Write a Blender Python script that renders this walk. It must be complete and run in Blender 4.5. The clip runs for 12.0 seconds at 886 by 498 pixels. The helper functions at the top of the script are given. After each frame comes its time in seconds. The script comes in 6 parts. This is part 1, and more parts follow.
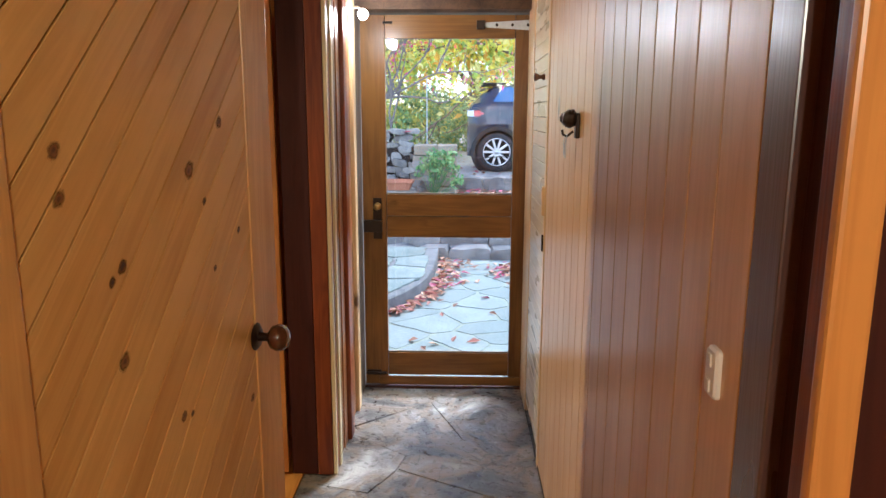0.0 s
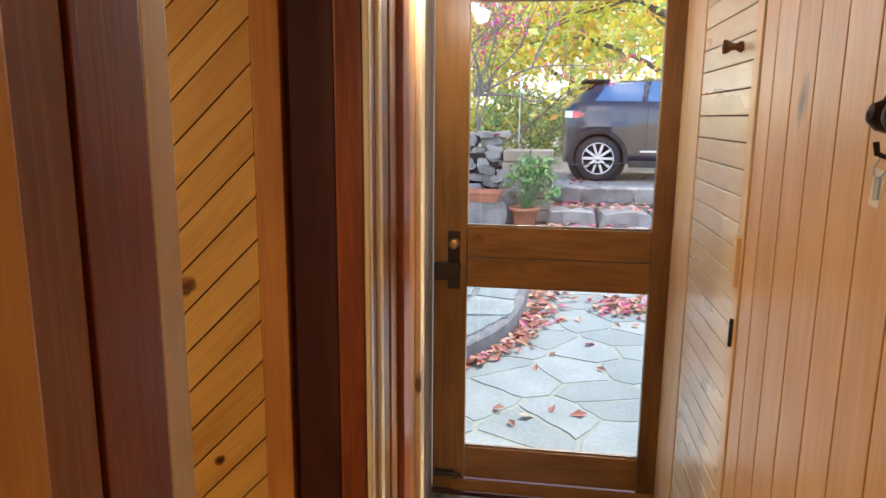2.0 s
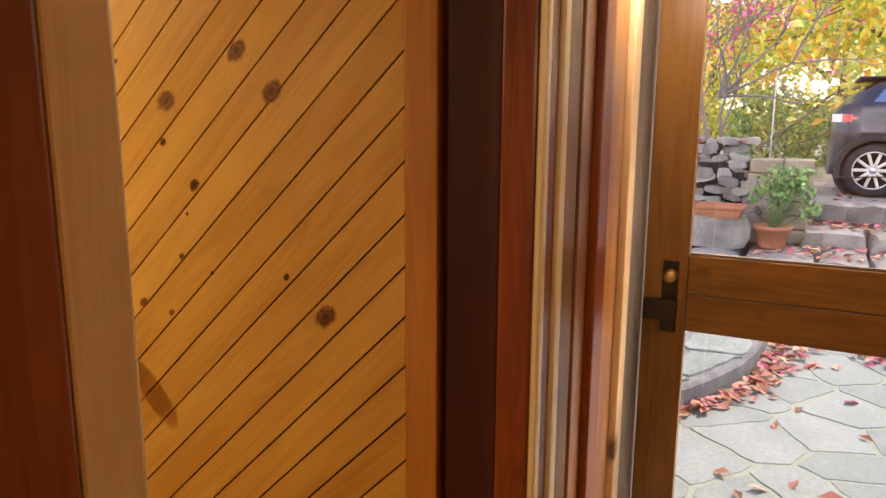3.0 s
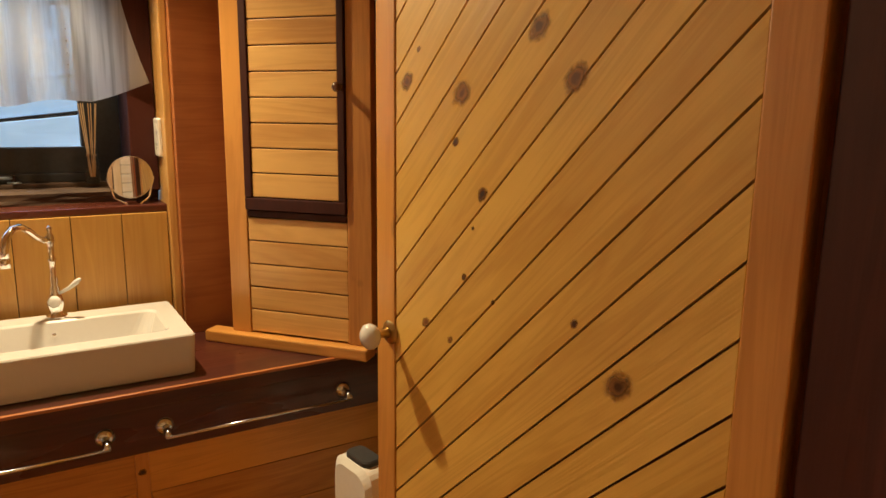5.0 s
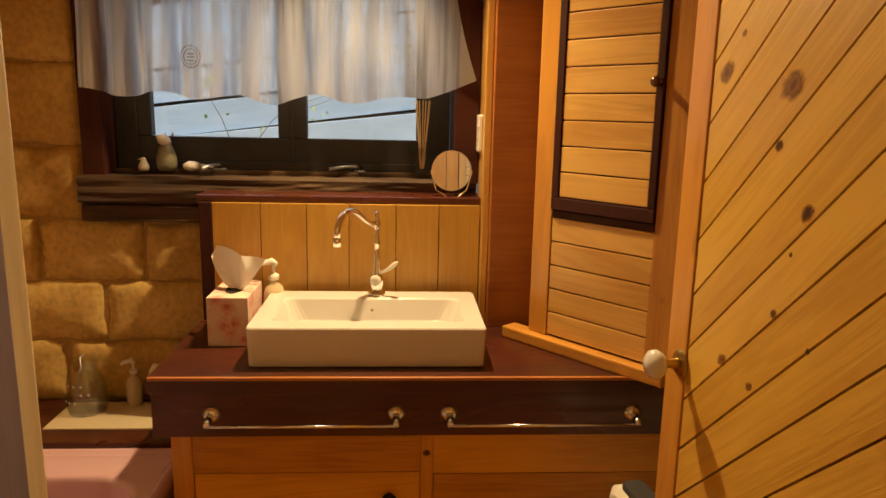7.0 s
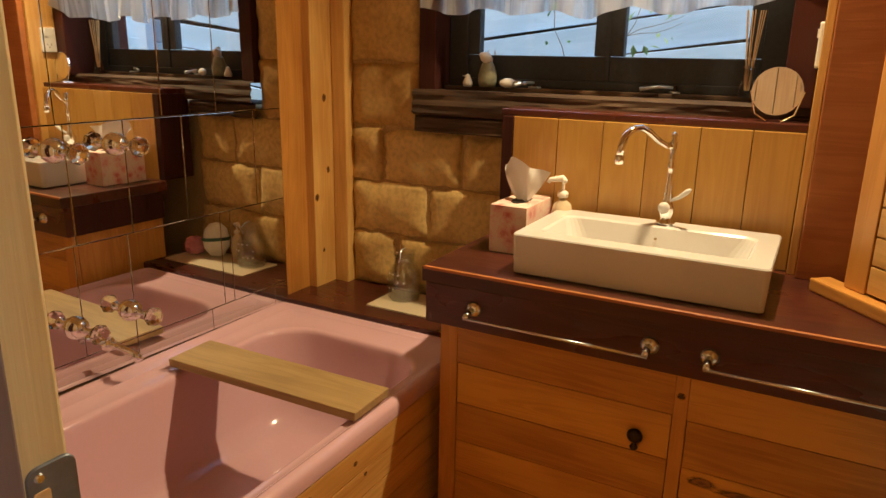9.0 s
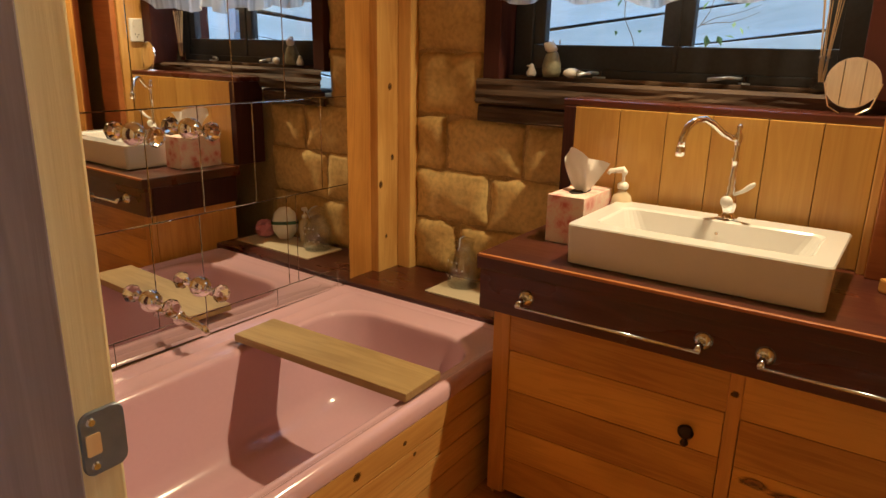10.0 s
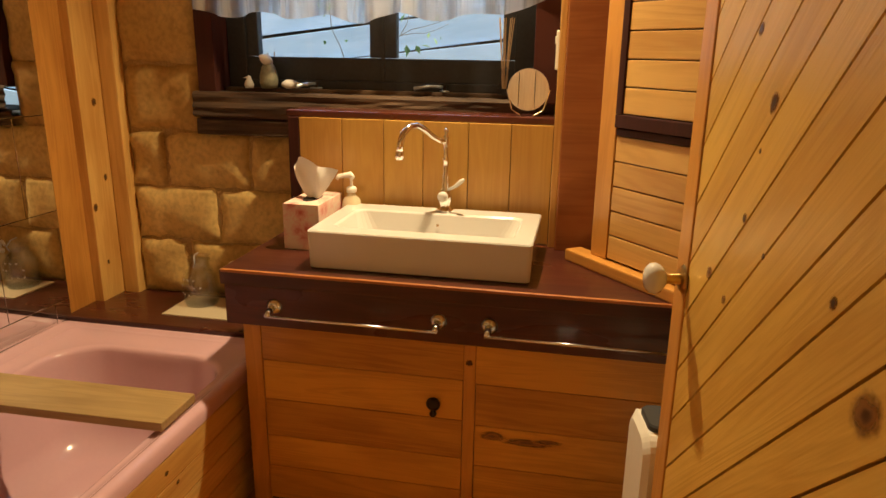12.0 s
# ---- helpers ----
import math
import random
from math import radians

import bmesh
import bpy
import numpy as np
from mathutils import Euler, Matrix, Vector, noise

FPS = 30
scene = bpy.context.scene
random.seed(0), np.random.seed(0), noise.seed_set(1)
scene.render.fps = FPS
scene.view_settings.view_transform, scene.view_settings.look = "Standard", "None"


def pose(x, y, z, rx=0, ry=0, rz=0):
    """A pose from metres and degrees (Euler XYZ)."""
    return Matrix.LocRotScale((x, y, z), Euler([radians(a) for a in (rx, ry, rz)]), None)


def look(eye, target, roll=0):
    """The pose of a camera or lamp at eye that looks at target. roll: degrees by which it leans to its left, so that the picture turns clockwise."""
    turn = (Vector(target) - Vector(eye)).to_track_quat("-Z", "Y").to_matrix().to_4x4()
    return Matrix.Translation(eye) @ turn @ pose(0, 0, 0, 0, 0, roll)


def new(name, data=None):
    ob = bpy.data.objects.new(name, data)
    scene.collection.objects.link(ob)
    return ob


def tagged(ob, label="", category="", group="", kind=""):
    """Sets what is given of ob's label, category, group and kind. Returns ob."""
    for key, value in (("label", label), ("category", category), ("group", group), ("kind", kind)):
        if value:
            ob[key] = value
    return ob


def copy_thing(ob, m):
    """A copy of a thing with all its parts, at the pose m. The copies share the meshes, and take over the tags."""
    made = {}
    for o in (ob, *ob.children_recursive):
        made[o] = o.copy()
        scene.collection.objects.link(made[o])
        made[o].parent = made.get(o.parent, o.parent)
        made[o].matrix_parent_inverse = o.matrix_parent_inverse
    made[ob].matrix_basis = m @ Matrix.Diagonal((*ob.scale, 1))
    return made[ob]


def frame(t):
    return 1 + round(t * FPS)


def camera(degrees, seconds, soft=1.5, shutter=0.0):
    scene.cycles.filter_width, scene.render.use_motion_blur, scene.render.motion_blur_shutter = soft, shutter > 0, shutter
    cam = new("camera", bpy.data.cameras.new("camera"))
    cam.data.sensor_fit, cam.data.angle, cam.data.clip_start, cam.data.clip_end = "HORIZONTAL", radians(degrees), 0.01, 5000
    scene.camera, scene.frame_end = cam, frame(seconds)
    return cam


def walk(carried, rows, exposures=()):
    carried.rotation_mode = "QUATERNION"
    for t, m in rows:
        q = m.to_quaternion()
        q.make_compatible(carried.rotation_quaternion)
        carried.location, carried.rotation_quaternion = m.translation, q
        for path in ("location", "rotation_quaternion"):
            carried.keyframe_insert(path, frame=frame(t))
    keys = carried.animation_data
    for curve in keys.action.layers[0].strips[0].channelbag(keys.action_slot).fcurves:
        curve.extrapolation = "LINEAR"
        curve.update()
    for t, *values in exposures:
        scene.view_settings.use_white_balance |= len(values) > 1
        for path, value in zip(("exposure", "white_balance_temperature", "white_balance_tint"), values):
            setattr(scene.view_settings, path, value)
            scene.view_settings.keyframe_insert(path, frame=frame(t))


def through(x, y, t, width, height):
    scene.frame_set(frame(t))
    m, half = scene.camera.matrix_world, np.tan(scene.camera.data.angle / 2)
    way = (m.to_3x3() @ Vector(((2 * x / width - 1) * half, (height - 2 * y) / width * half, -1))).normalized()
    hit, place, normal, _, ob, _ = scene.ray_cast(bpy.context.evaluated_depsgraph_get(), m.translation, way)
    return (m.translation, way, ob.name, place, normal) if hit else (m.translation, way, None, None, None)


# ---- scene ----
import collections

cam = camera(65.2, 12.0)
PATH = [
    (0, (0.053, 0.168, 1.526), (0.002, 2.131, 1.147), 0.2),
    (0.5, (0.036, 0.477, 1.508), (-0.01, 2.441, 1.129), 0.3),
    (1, (0.026, 0.786, 1.517), (-0.037, 2.749, 1.138), 0.2),
    (1.5, (-0.013, 1.098, 1.534), (-0.133, 3.058, 1.153), 0.2),
    (2, (-0.056, 1.325, 1.512), (-0.349, 3.268, 1.136), 0.5),
    (2.5, (-0.037, 1.55, 1.496), (-0.656, 3.417, 1.133), 0.3),
    (3, (-0.059, 1.742, 1.5), (-0.971, 3.484, 1.136), 0.3),
    (3.2, (-0.091, 1.81, 1.488), (-1.091, 3.503, 1.125), 0.4),
    (4.8, (-0.214, 2.114, 1.493), (-1.827, 3.238, 1.126), 0.8),
    (5, (-0.216, 2.119, 1.494), (-1.891, 3.146, 1.123), 0.7),
    (5.5, (-0.196, 2.11, 1.493), (-1.975, 2.944, 1.119), 0.9),
    (6, (-0.197, 2.134, 1.494), (-2.047, 2.793, 1.116), 0.9),
    (6.5, (-0.249, 2.2, 1.492), (-2.16, 2.645, 1.109), 1.0),
    (7, (-0.298, 2.256, 1.491), (-2.256, 2.374, 1.102), 1.2),
    (7.5, (-0.359, 2.323, 1.476), (-2.308, 2.118, 1.078), 1.0),
    (7.7, (-0.377, 2.353, 1.455), (-2.314, 2.051, 1.056), 1.1),
    (9.3, (-0.385, 2.571, 1.373), (-2.025, 1.572, 0.815), 1.1),
    (9.5, (-0.384, 2.583, 1.381), (-1.999, 1.548, 0.815), 1.2),
    (10, (-0.383, 2.595, 1.373), (-1.968, 1.511, 0.812), 1.2),
    (10.5, (-0.357, 2.598, 1.391), (-1.935, 1.506, 0.830), 1.2),
    (11, (-0.348, 2.602, 1.396), (-1.992, 1.608, 0.84), 1.2),
    (11.5, (-0.319, 2.604, 1.408), (-2.117, 1.929, 0.851), 1.1),
    (12, (-0.281, 2.596, 1.415), (-2.168, 2.223, 0.867), 0.9),
]
walk(cam, [(t, look(eye, target, roll)) for t, eye, target, roll in PATH],
     exposures=[(0, 1.88, 5250, 8), (1.5, 1.82, 5700, 12), (2.5, 1.75, 6600, 16), (3.0, 1.70, 7300, 22), (4.8, 1.76, 6200, 10), (5.5, 1.7, 6400, 10), (6.5, 1.66, 7000, 12), (7.5, 1.68, 8800, 16), (9.3, 1.75, 6200, 10), (10.5, 1.75, 6100, 10), (12, 1.80, 6800, 10)])

# ---------------------------------------------------------------- light
world = bpy.data.worlds.new("sky")
scene.world = world
world.use_nodes = True
wn = world.node_tree.nodes
sky = wn.new("ShaderNodeTexSky")
sky.sky_type = 'NISHITA'
sky.sun_disc = False
sky.sun_elevation = radians(38)
sky.sun_rotation = radians(200)
wn["Background"].inputs["Strength"].default_value = 0.15
world.node_tree.links.new(sky.outputs["Color"], wn["Background"].inputs["Color"])

sun = new("sun", bpy.data.lights.new("sun", 'SUN'))
sun.data.energy = 1.7
sun.data.angle = radians(12)
sun.data.color = (1.0, 0.95, 0.88)
sun.matrix_world = look((6, 18, 14), (0, 8, 0))


def bulb(name, place, watts, radius, color):
    lamp = new(name, bpy.data.lights.new(name, 'POINT'))
    lamp.data.energy, lamp.data.shadow_soft_size, lamp.data.color = watts, radius, color
    lamp.location = place
    return lamp


spot = new("bathroom_downlight_lamp", bpy.data.lights.new("bathroom_downlight_lamp", 'SPOT'))
spot.data.energy, spot.data.color, spot.data.shadow_soft_size = 50, (1.0, 0.77, 0.43), 0.025
spot.data.spot_size, spot.data.spot_blend = radians(146), 1.0
spot.matrix_world = look((-2.40, 2.24, 2.2), (-1.35, 1.75, 0.60))
bulb("hall_bulb", (-0.36, 3.45, 1.935), 2.8, 0.03, (1.0, 0.95, 0.88))
# Added unseen fill lamp for the entry door and the near planks.
bulb("room_fill", (0.08, -0.85, 1.85), 17.0, 0.03, (1.0, 0.86, 0.60))
# ---------------------------------------------------------------- materials


def material(name):
    m = bpy.data.materials.new(name)
    m.use_nodes = True
    return m, m.node_tree.nodes, m.node_tree.links, m.node_tree.nodes["Principled BSDF"]


def plain(name, color, rough=0.5, metal=0.0, vary=0.12, scale=18.0, bump=0.15, depth=0.002, coat=0.0):
    """A surface with fine mottling in its colour, gloss and relief."""
    m, n, l, p = material(name)
    co = n.new("ShaderNodeTexCoord")
    big = n.new("ShaderNodeTexNoise")
    big.inputs["Scale"].default_value = scale * 0.25
    big.inputs["Detail"].default_value = 4
    fine = n.new("ShaderNodeTexNoise")
    fine.inputs["Scale"].default_value = scale * 4
    fine.inputs["Detail"].default_value = 6
    l.new(co.outputs["Object"], big.inputs["Vector"])
    l.new(co.outputs["Object"], fine.inputs["Vector"])
    add = n.new("ShaderNodeMath")
    add.operation = 'ADD'
    l.new(big.outputs["Fac"], add.inputs[0])
    l.new(fine.outputs["Fac"], add.inputs[1])
    ramp = n.new("ShaderNodeMapRange")
    ramp.inputs[1].default_value, ramp.inputs[2].default_value = 0.6, 1.4
    ramp.inputs[3].default_value, ramp.inputs[4].default_value = 1 - vary, 1 + vary
    l.new(add.outputs[0], ramp.inputs[0])
    mul = n.new("ShaderNodeMix")
    mul.data_type, mul.blend_type = 'RGBA', 'MULTIPLY'
    mul.inputs[0].default_value = 1
    mul.inputs[6].default_value = (*color, 1)
    l.new(ramp.outputs[0], mul.inputs[7])
    l.new(mul.outputs[2], p.inputs["Base Color"])
    p.inputs["Roughness"].default_value = rough
    p.inputs["Metallic"].default_value = metal
    p.inputs["Coat Weight"].default_value = coat
    if bump:
        b = n.new("ShaderNodeBump")
        b.inputs["Strength"].default_value, b.inputs["Distance"].default_value = bump, depth
        l.new(fine.outputs["Fac"], b.inputs["Height"])
        l.new(b.outputs["Normal"], p.inputs["Normal"])
    return m


def wood(name, light, dark, axis="z", rough=0.34, knots=0.5, coat=0.2, vary=0.25, knot_color=None, figure=1.0, spec=0.5):
    """Timber with its grain along a local axis; every board differs a little from the next."""
    m, n, l, p = material(name)
    co = n.new("ShaderNodeTexCoord")
    info = n.new("ShaderNodeObjectInfo")
    shift = n.new("ShaderNodeVectorMath")
    shift.operation = 'MULTIPLY_ADD'
    shift.inputs[1].default_value = (37.0, 23.0, 51.0)
    l.new(info.outputs["Random"], shift.inputs[0])
    l.new(co.outputs["Object"], shift.inputs[2])

    def mapped(across, along):
        mp = n.new("ShaderNodeMapping")
        mp.inputs["Scale"].default_value = [along if a == axis else across for a in "xyz"]
        l.new(shift.outputs[0], mp.inputs["Vector"])
        return mp.outputs[0]

    growth = n.new("ShaderNodeTexNoise")
    growth.inputs["Scale"].default_value = 1.0
    growth.inputs["Detail"].default_value = 3
    growth.inputs["Distortion"].default_value = 1.2
    l.new(mapped(16, 1.1), growth.inputs["Vector"])
    rings = n.new("ShaderNodeMath")
    rings.operation = 'MULTIPLY'
    rings.inputs[1].default_value = 34
    l.new(growth.outputs["Fac"], rings.inputs[0])
    wave = n.new("ShaderNodeMath")
    wave.operation = 'SINE'
    l.new(rings.outputs[0], wave.inputs[0])
    fibre = n.new("ShaderNodeTexNoise")
    fibre.inputs["Scale"].default_value = 1.0
    fibre.inputs["Detail"].default_value = 5
    l.new(mapped(260, 9), fibre.inputs["Vector"])
    stain = n.new("ShaderNodeTexNoise")
    stain.inputs["Scale"].default_value = 1.0
    stain.inputs["Detail"].default_value = 3
    l.new(mapped(9, 2.5), stain.inputs["Vector"])

    def scaled(socket, low, high, a, b):
        r = n.new("ShaderNodeMapRange")
        for i, v in zip((1, 2, 3, 4), (low, high, a, b)):
            r.inputs[i].default_value = v
        l.new(socket, r.inputs[0])
        return r.outputs[0]

    def total(*sockets):
        out = sockets[0]
        for s in sockets[1:]:
            a = n.new("ShaderNodeMath")
            a.operation = 'ADD'
            l.new(out, a.inputs[0])
            l.new(s, a.inputs[1])
            out = a.outputs[0]
        return out

    fac = total(scaled(wave.outputs[0], -1, 1, 0, 0.27 * figure), scaled(fibre.outputs["Fac"], 0.3, 0.7, 0, 0.16),
                scaled(stain.outputs["Fac"], 0.35, 0.7, -0.08, 0.5), scaled(info.outputs["Random"], 0, 1, -vary, vary))
    ramp = n.new("ShaderNodeMix")
    ramp.data_type = 'RGBA'
    ramp.inputs[6].default_value, ramp.inputs[7].default_value = (*light, 1), (*dark, 1)
    l.new(fac, ramp.inputs[0])
    colour = ramp.outputs[2]
    if knots:
        cell = n.new("ShaderNodeTexVoronoi")
        cell.inputs["Scale"].default_value = 1.0
        l.new(mapped(5.5, 2.6), cell.inputs["Vector"])
        rag = n.new("ShaderNodeTexNoise")
        rag.inputs["Scale"].default_value = 1.0
        l.new(mapped(30, 14), rag.inputs["Vector"])
        dist = total(cell.outputs["Distance"], scaled(rag.outputs["Fac"], 0.3, 0.7, -0.05, 0.05))
        spot = scaled(dist, 0.05, 0.15, 1, 0)
        pick = n.new("ShaderNodeSeparateColor")
        l.new(cell.outputs["Color"], pick.inputs[0])
        gate = n.new("ShaderNodeMath")
        gate.operation = 'LESS_THAN'
        gate.inputs[1].default_value = knots
        l.new(pick.outputs[0], gate.inputs[0])
        both = n.new("ShaderNodeMath")
        both.operation = 'MULTIPLY'
        l.new(spot, both.inputs[0])
        l.new(gate.outputs[0], both.inputs[1])
        kn = n.new("ShaderNodeMix")
        kn.data_type = 'RGBA'
        l.new(both.outputs[0], kn.inputs[0])
        l.new(colour, kn.inputs[6])
        kn.inputs[7].default_value = (*(knot_color or [c * 0.28 for c in dark]), 1)
        colour = kn.outputs[2]
    l.new(colour, p.inputs["Base Color"])
    l.new(scaled(stain.outputs["Fac"], 0.3, 0.7, rough - 0.06, rough + 0.1), p.inputs["Roughness"])
    p.inputs["Specular IOR Level"].default_value = spec
    p.inputs["Coat Weight"].default_value = coat
    p.inputs["Coat Roughness"].default_value = 0.22
    b = n.new("ShaderNodeBump")
    b.inputs["Strength"].default_value, b.inputs["Distance"].default_value = 0.16, 0.0015
    l.new(total(fibre.outputs["Fac"], scaled(wave.outputs[0], -1, 1, 0, 0.5)), b.inputs["Height"])
    l.new(b.outputs["Normal"], p.inputs["Normal"])
    return m


def glass_like(name, color=(1, 1, 1), rough=0.0, ior=1.45):
    m, n, l, p = material(name)
    p.inputs["Base Color"].default_value = (*color, 1)
    p.inputs["Roughness"].default_value = rough
    p.inputs["IOR"].default_value = ior
    p.inputs["Transmission Weight"].default_value = 1
    return m


def stone(name, a, b, rough=0.8, scale=3.0, bump=0.5, depth=0.01, pits=0.7):
    """Mottled stone with pits; each block takes its own tone."""
    m, n, l, p = material(name)
    co = n.new("ShaderNodeTexCoord")
    info = n.new("ShaderNodeObjectInfo")
    geo = n.new("ShaderNodeNewGeometry")
    big = n.new("ShaderNodeTexNoise")
    big.inputs["Scale"].default_value, big.inputs["Detail"].default_value = scale, 8
    pit = n.new("ShaderNodeTexNoise")
    pit.inputs["Scale"].default_value, pit.inputs["Detail"].default_value = scale * 14, 6
    l.new(geo.outputs["Position"], big.inputs["Vector"])
    l.new(geo.outputs["Position"], pit.inputs["Vector"])
    f = n.new("ShaderNodeMath")
    f.operation = 'MULTIPLY_ADD'
    f.inputs[1].default_value = 0.45
    l.new(info.outputs["Random"], f.inputs[0])
    l.new(big.outputs["Fac"], f.inputs[2])
    r = n.new("ShaderNodeMapRange")
    r.inputs[1].default_value, r.inputs[2].default_value = 0.4, 1.05
    l.new(f.outputs[0], r.inputs[0])
    mix = n.new("ShaderNodeMix")
    mix.data_type = 'RGBA'
    mix.inputs[6].default_value, mix.inputs[7].default_value = (*a, 1), (*b, 1)
    l.new(r.outputs[0], mix.inputs[0])
    dark = n.new("ShaderNodeMapRange")
    dark.inputs[1].default_value, dark.inputs[2].default_value, dark.inputs[3].default_value, dark.inputs[4].default_value = 0.3, 0.6, pits, 1.1
    l.new(pit.outputs["Fac"], dark.inputs[0])
    mul = n.new("ShaderNodeMix")
    mul.data_type, mul.blend_type = 'RGBA', 'MULTIPLY'
    mul.inputs[0].default_value = 1
    l.new(mix.outputs[2], mul.inputs[6])
    l.new(dark.outputs[0], mul.inputs[7])
    l.new(mul.outputs[2], p.inputs["Base Color"])
    p.inputs["Roughness"].default_value = rough
    hb = n.new("ShaderNodeMath")
    hb.operation = 'MULTIPLY_ADD'
    hb.inputs[1].default_value = 0.14
    l.new(pit.outputs["Fac"], hb.inputs[0])
    l.new(big.outputs["Fac"], hb.inputs[2])
    bp = n.new("ShaderNodeBump")
    bp.inputs["Strength"].default_value, bp.inputs["Distance"].default_value = bump, depth
    l.new(hb.outputs[0], bp.inputs["Height"])
    l.new(bp.outputs["Normal"], p.inputs["Normal"])
    return m


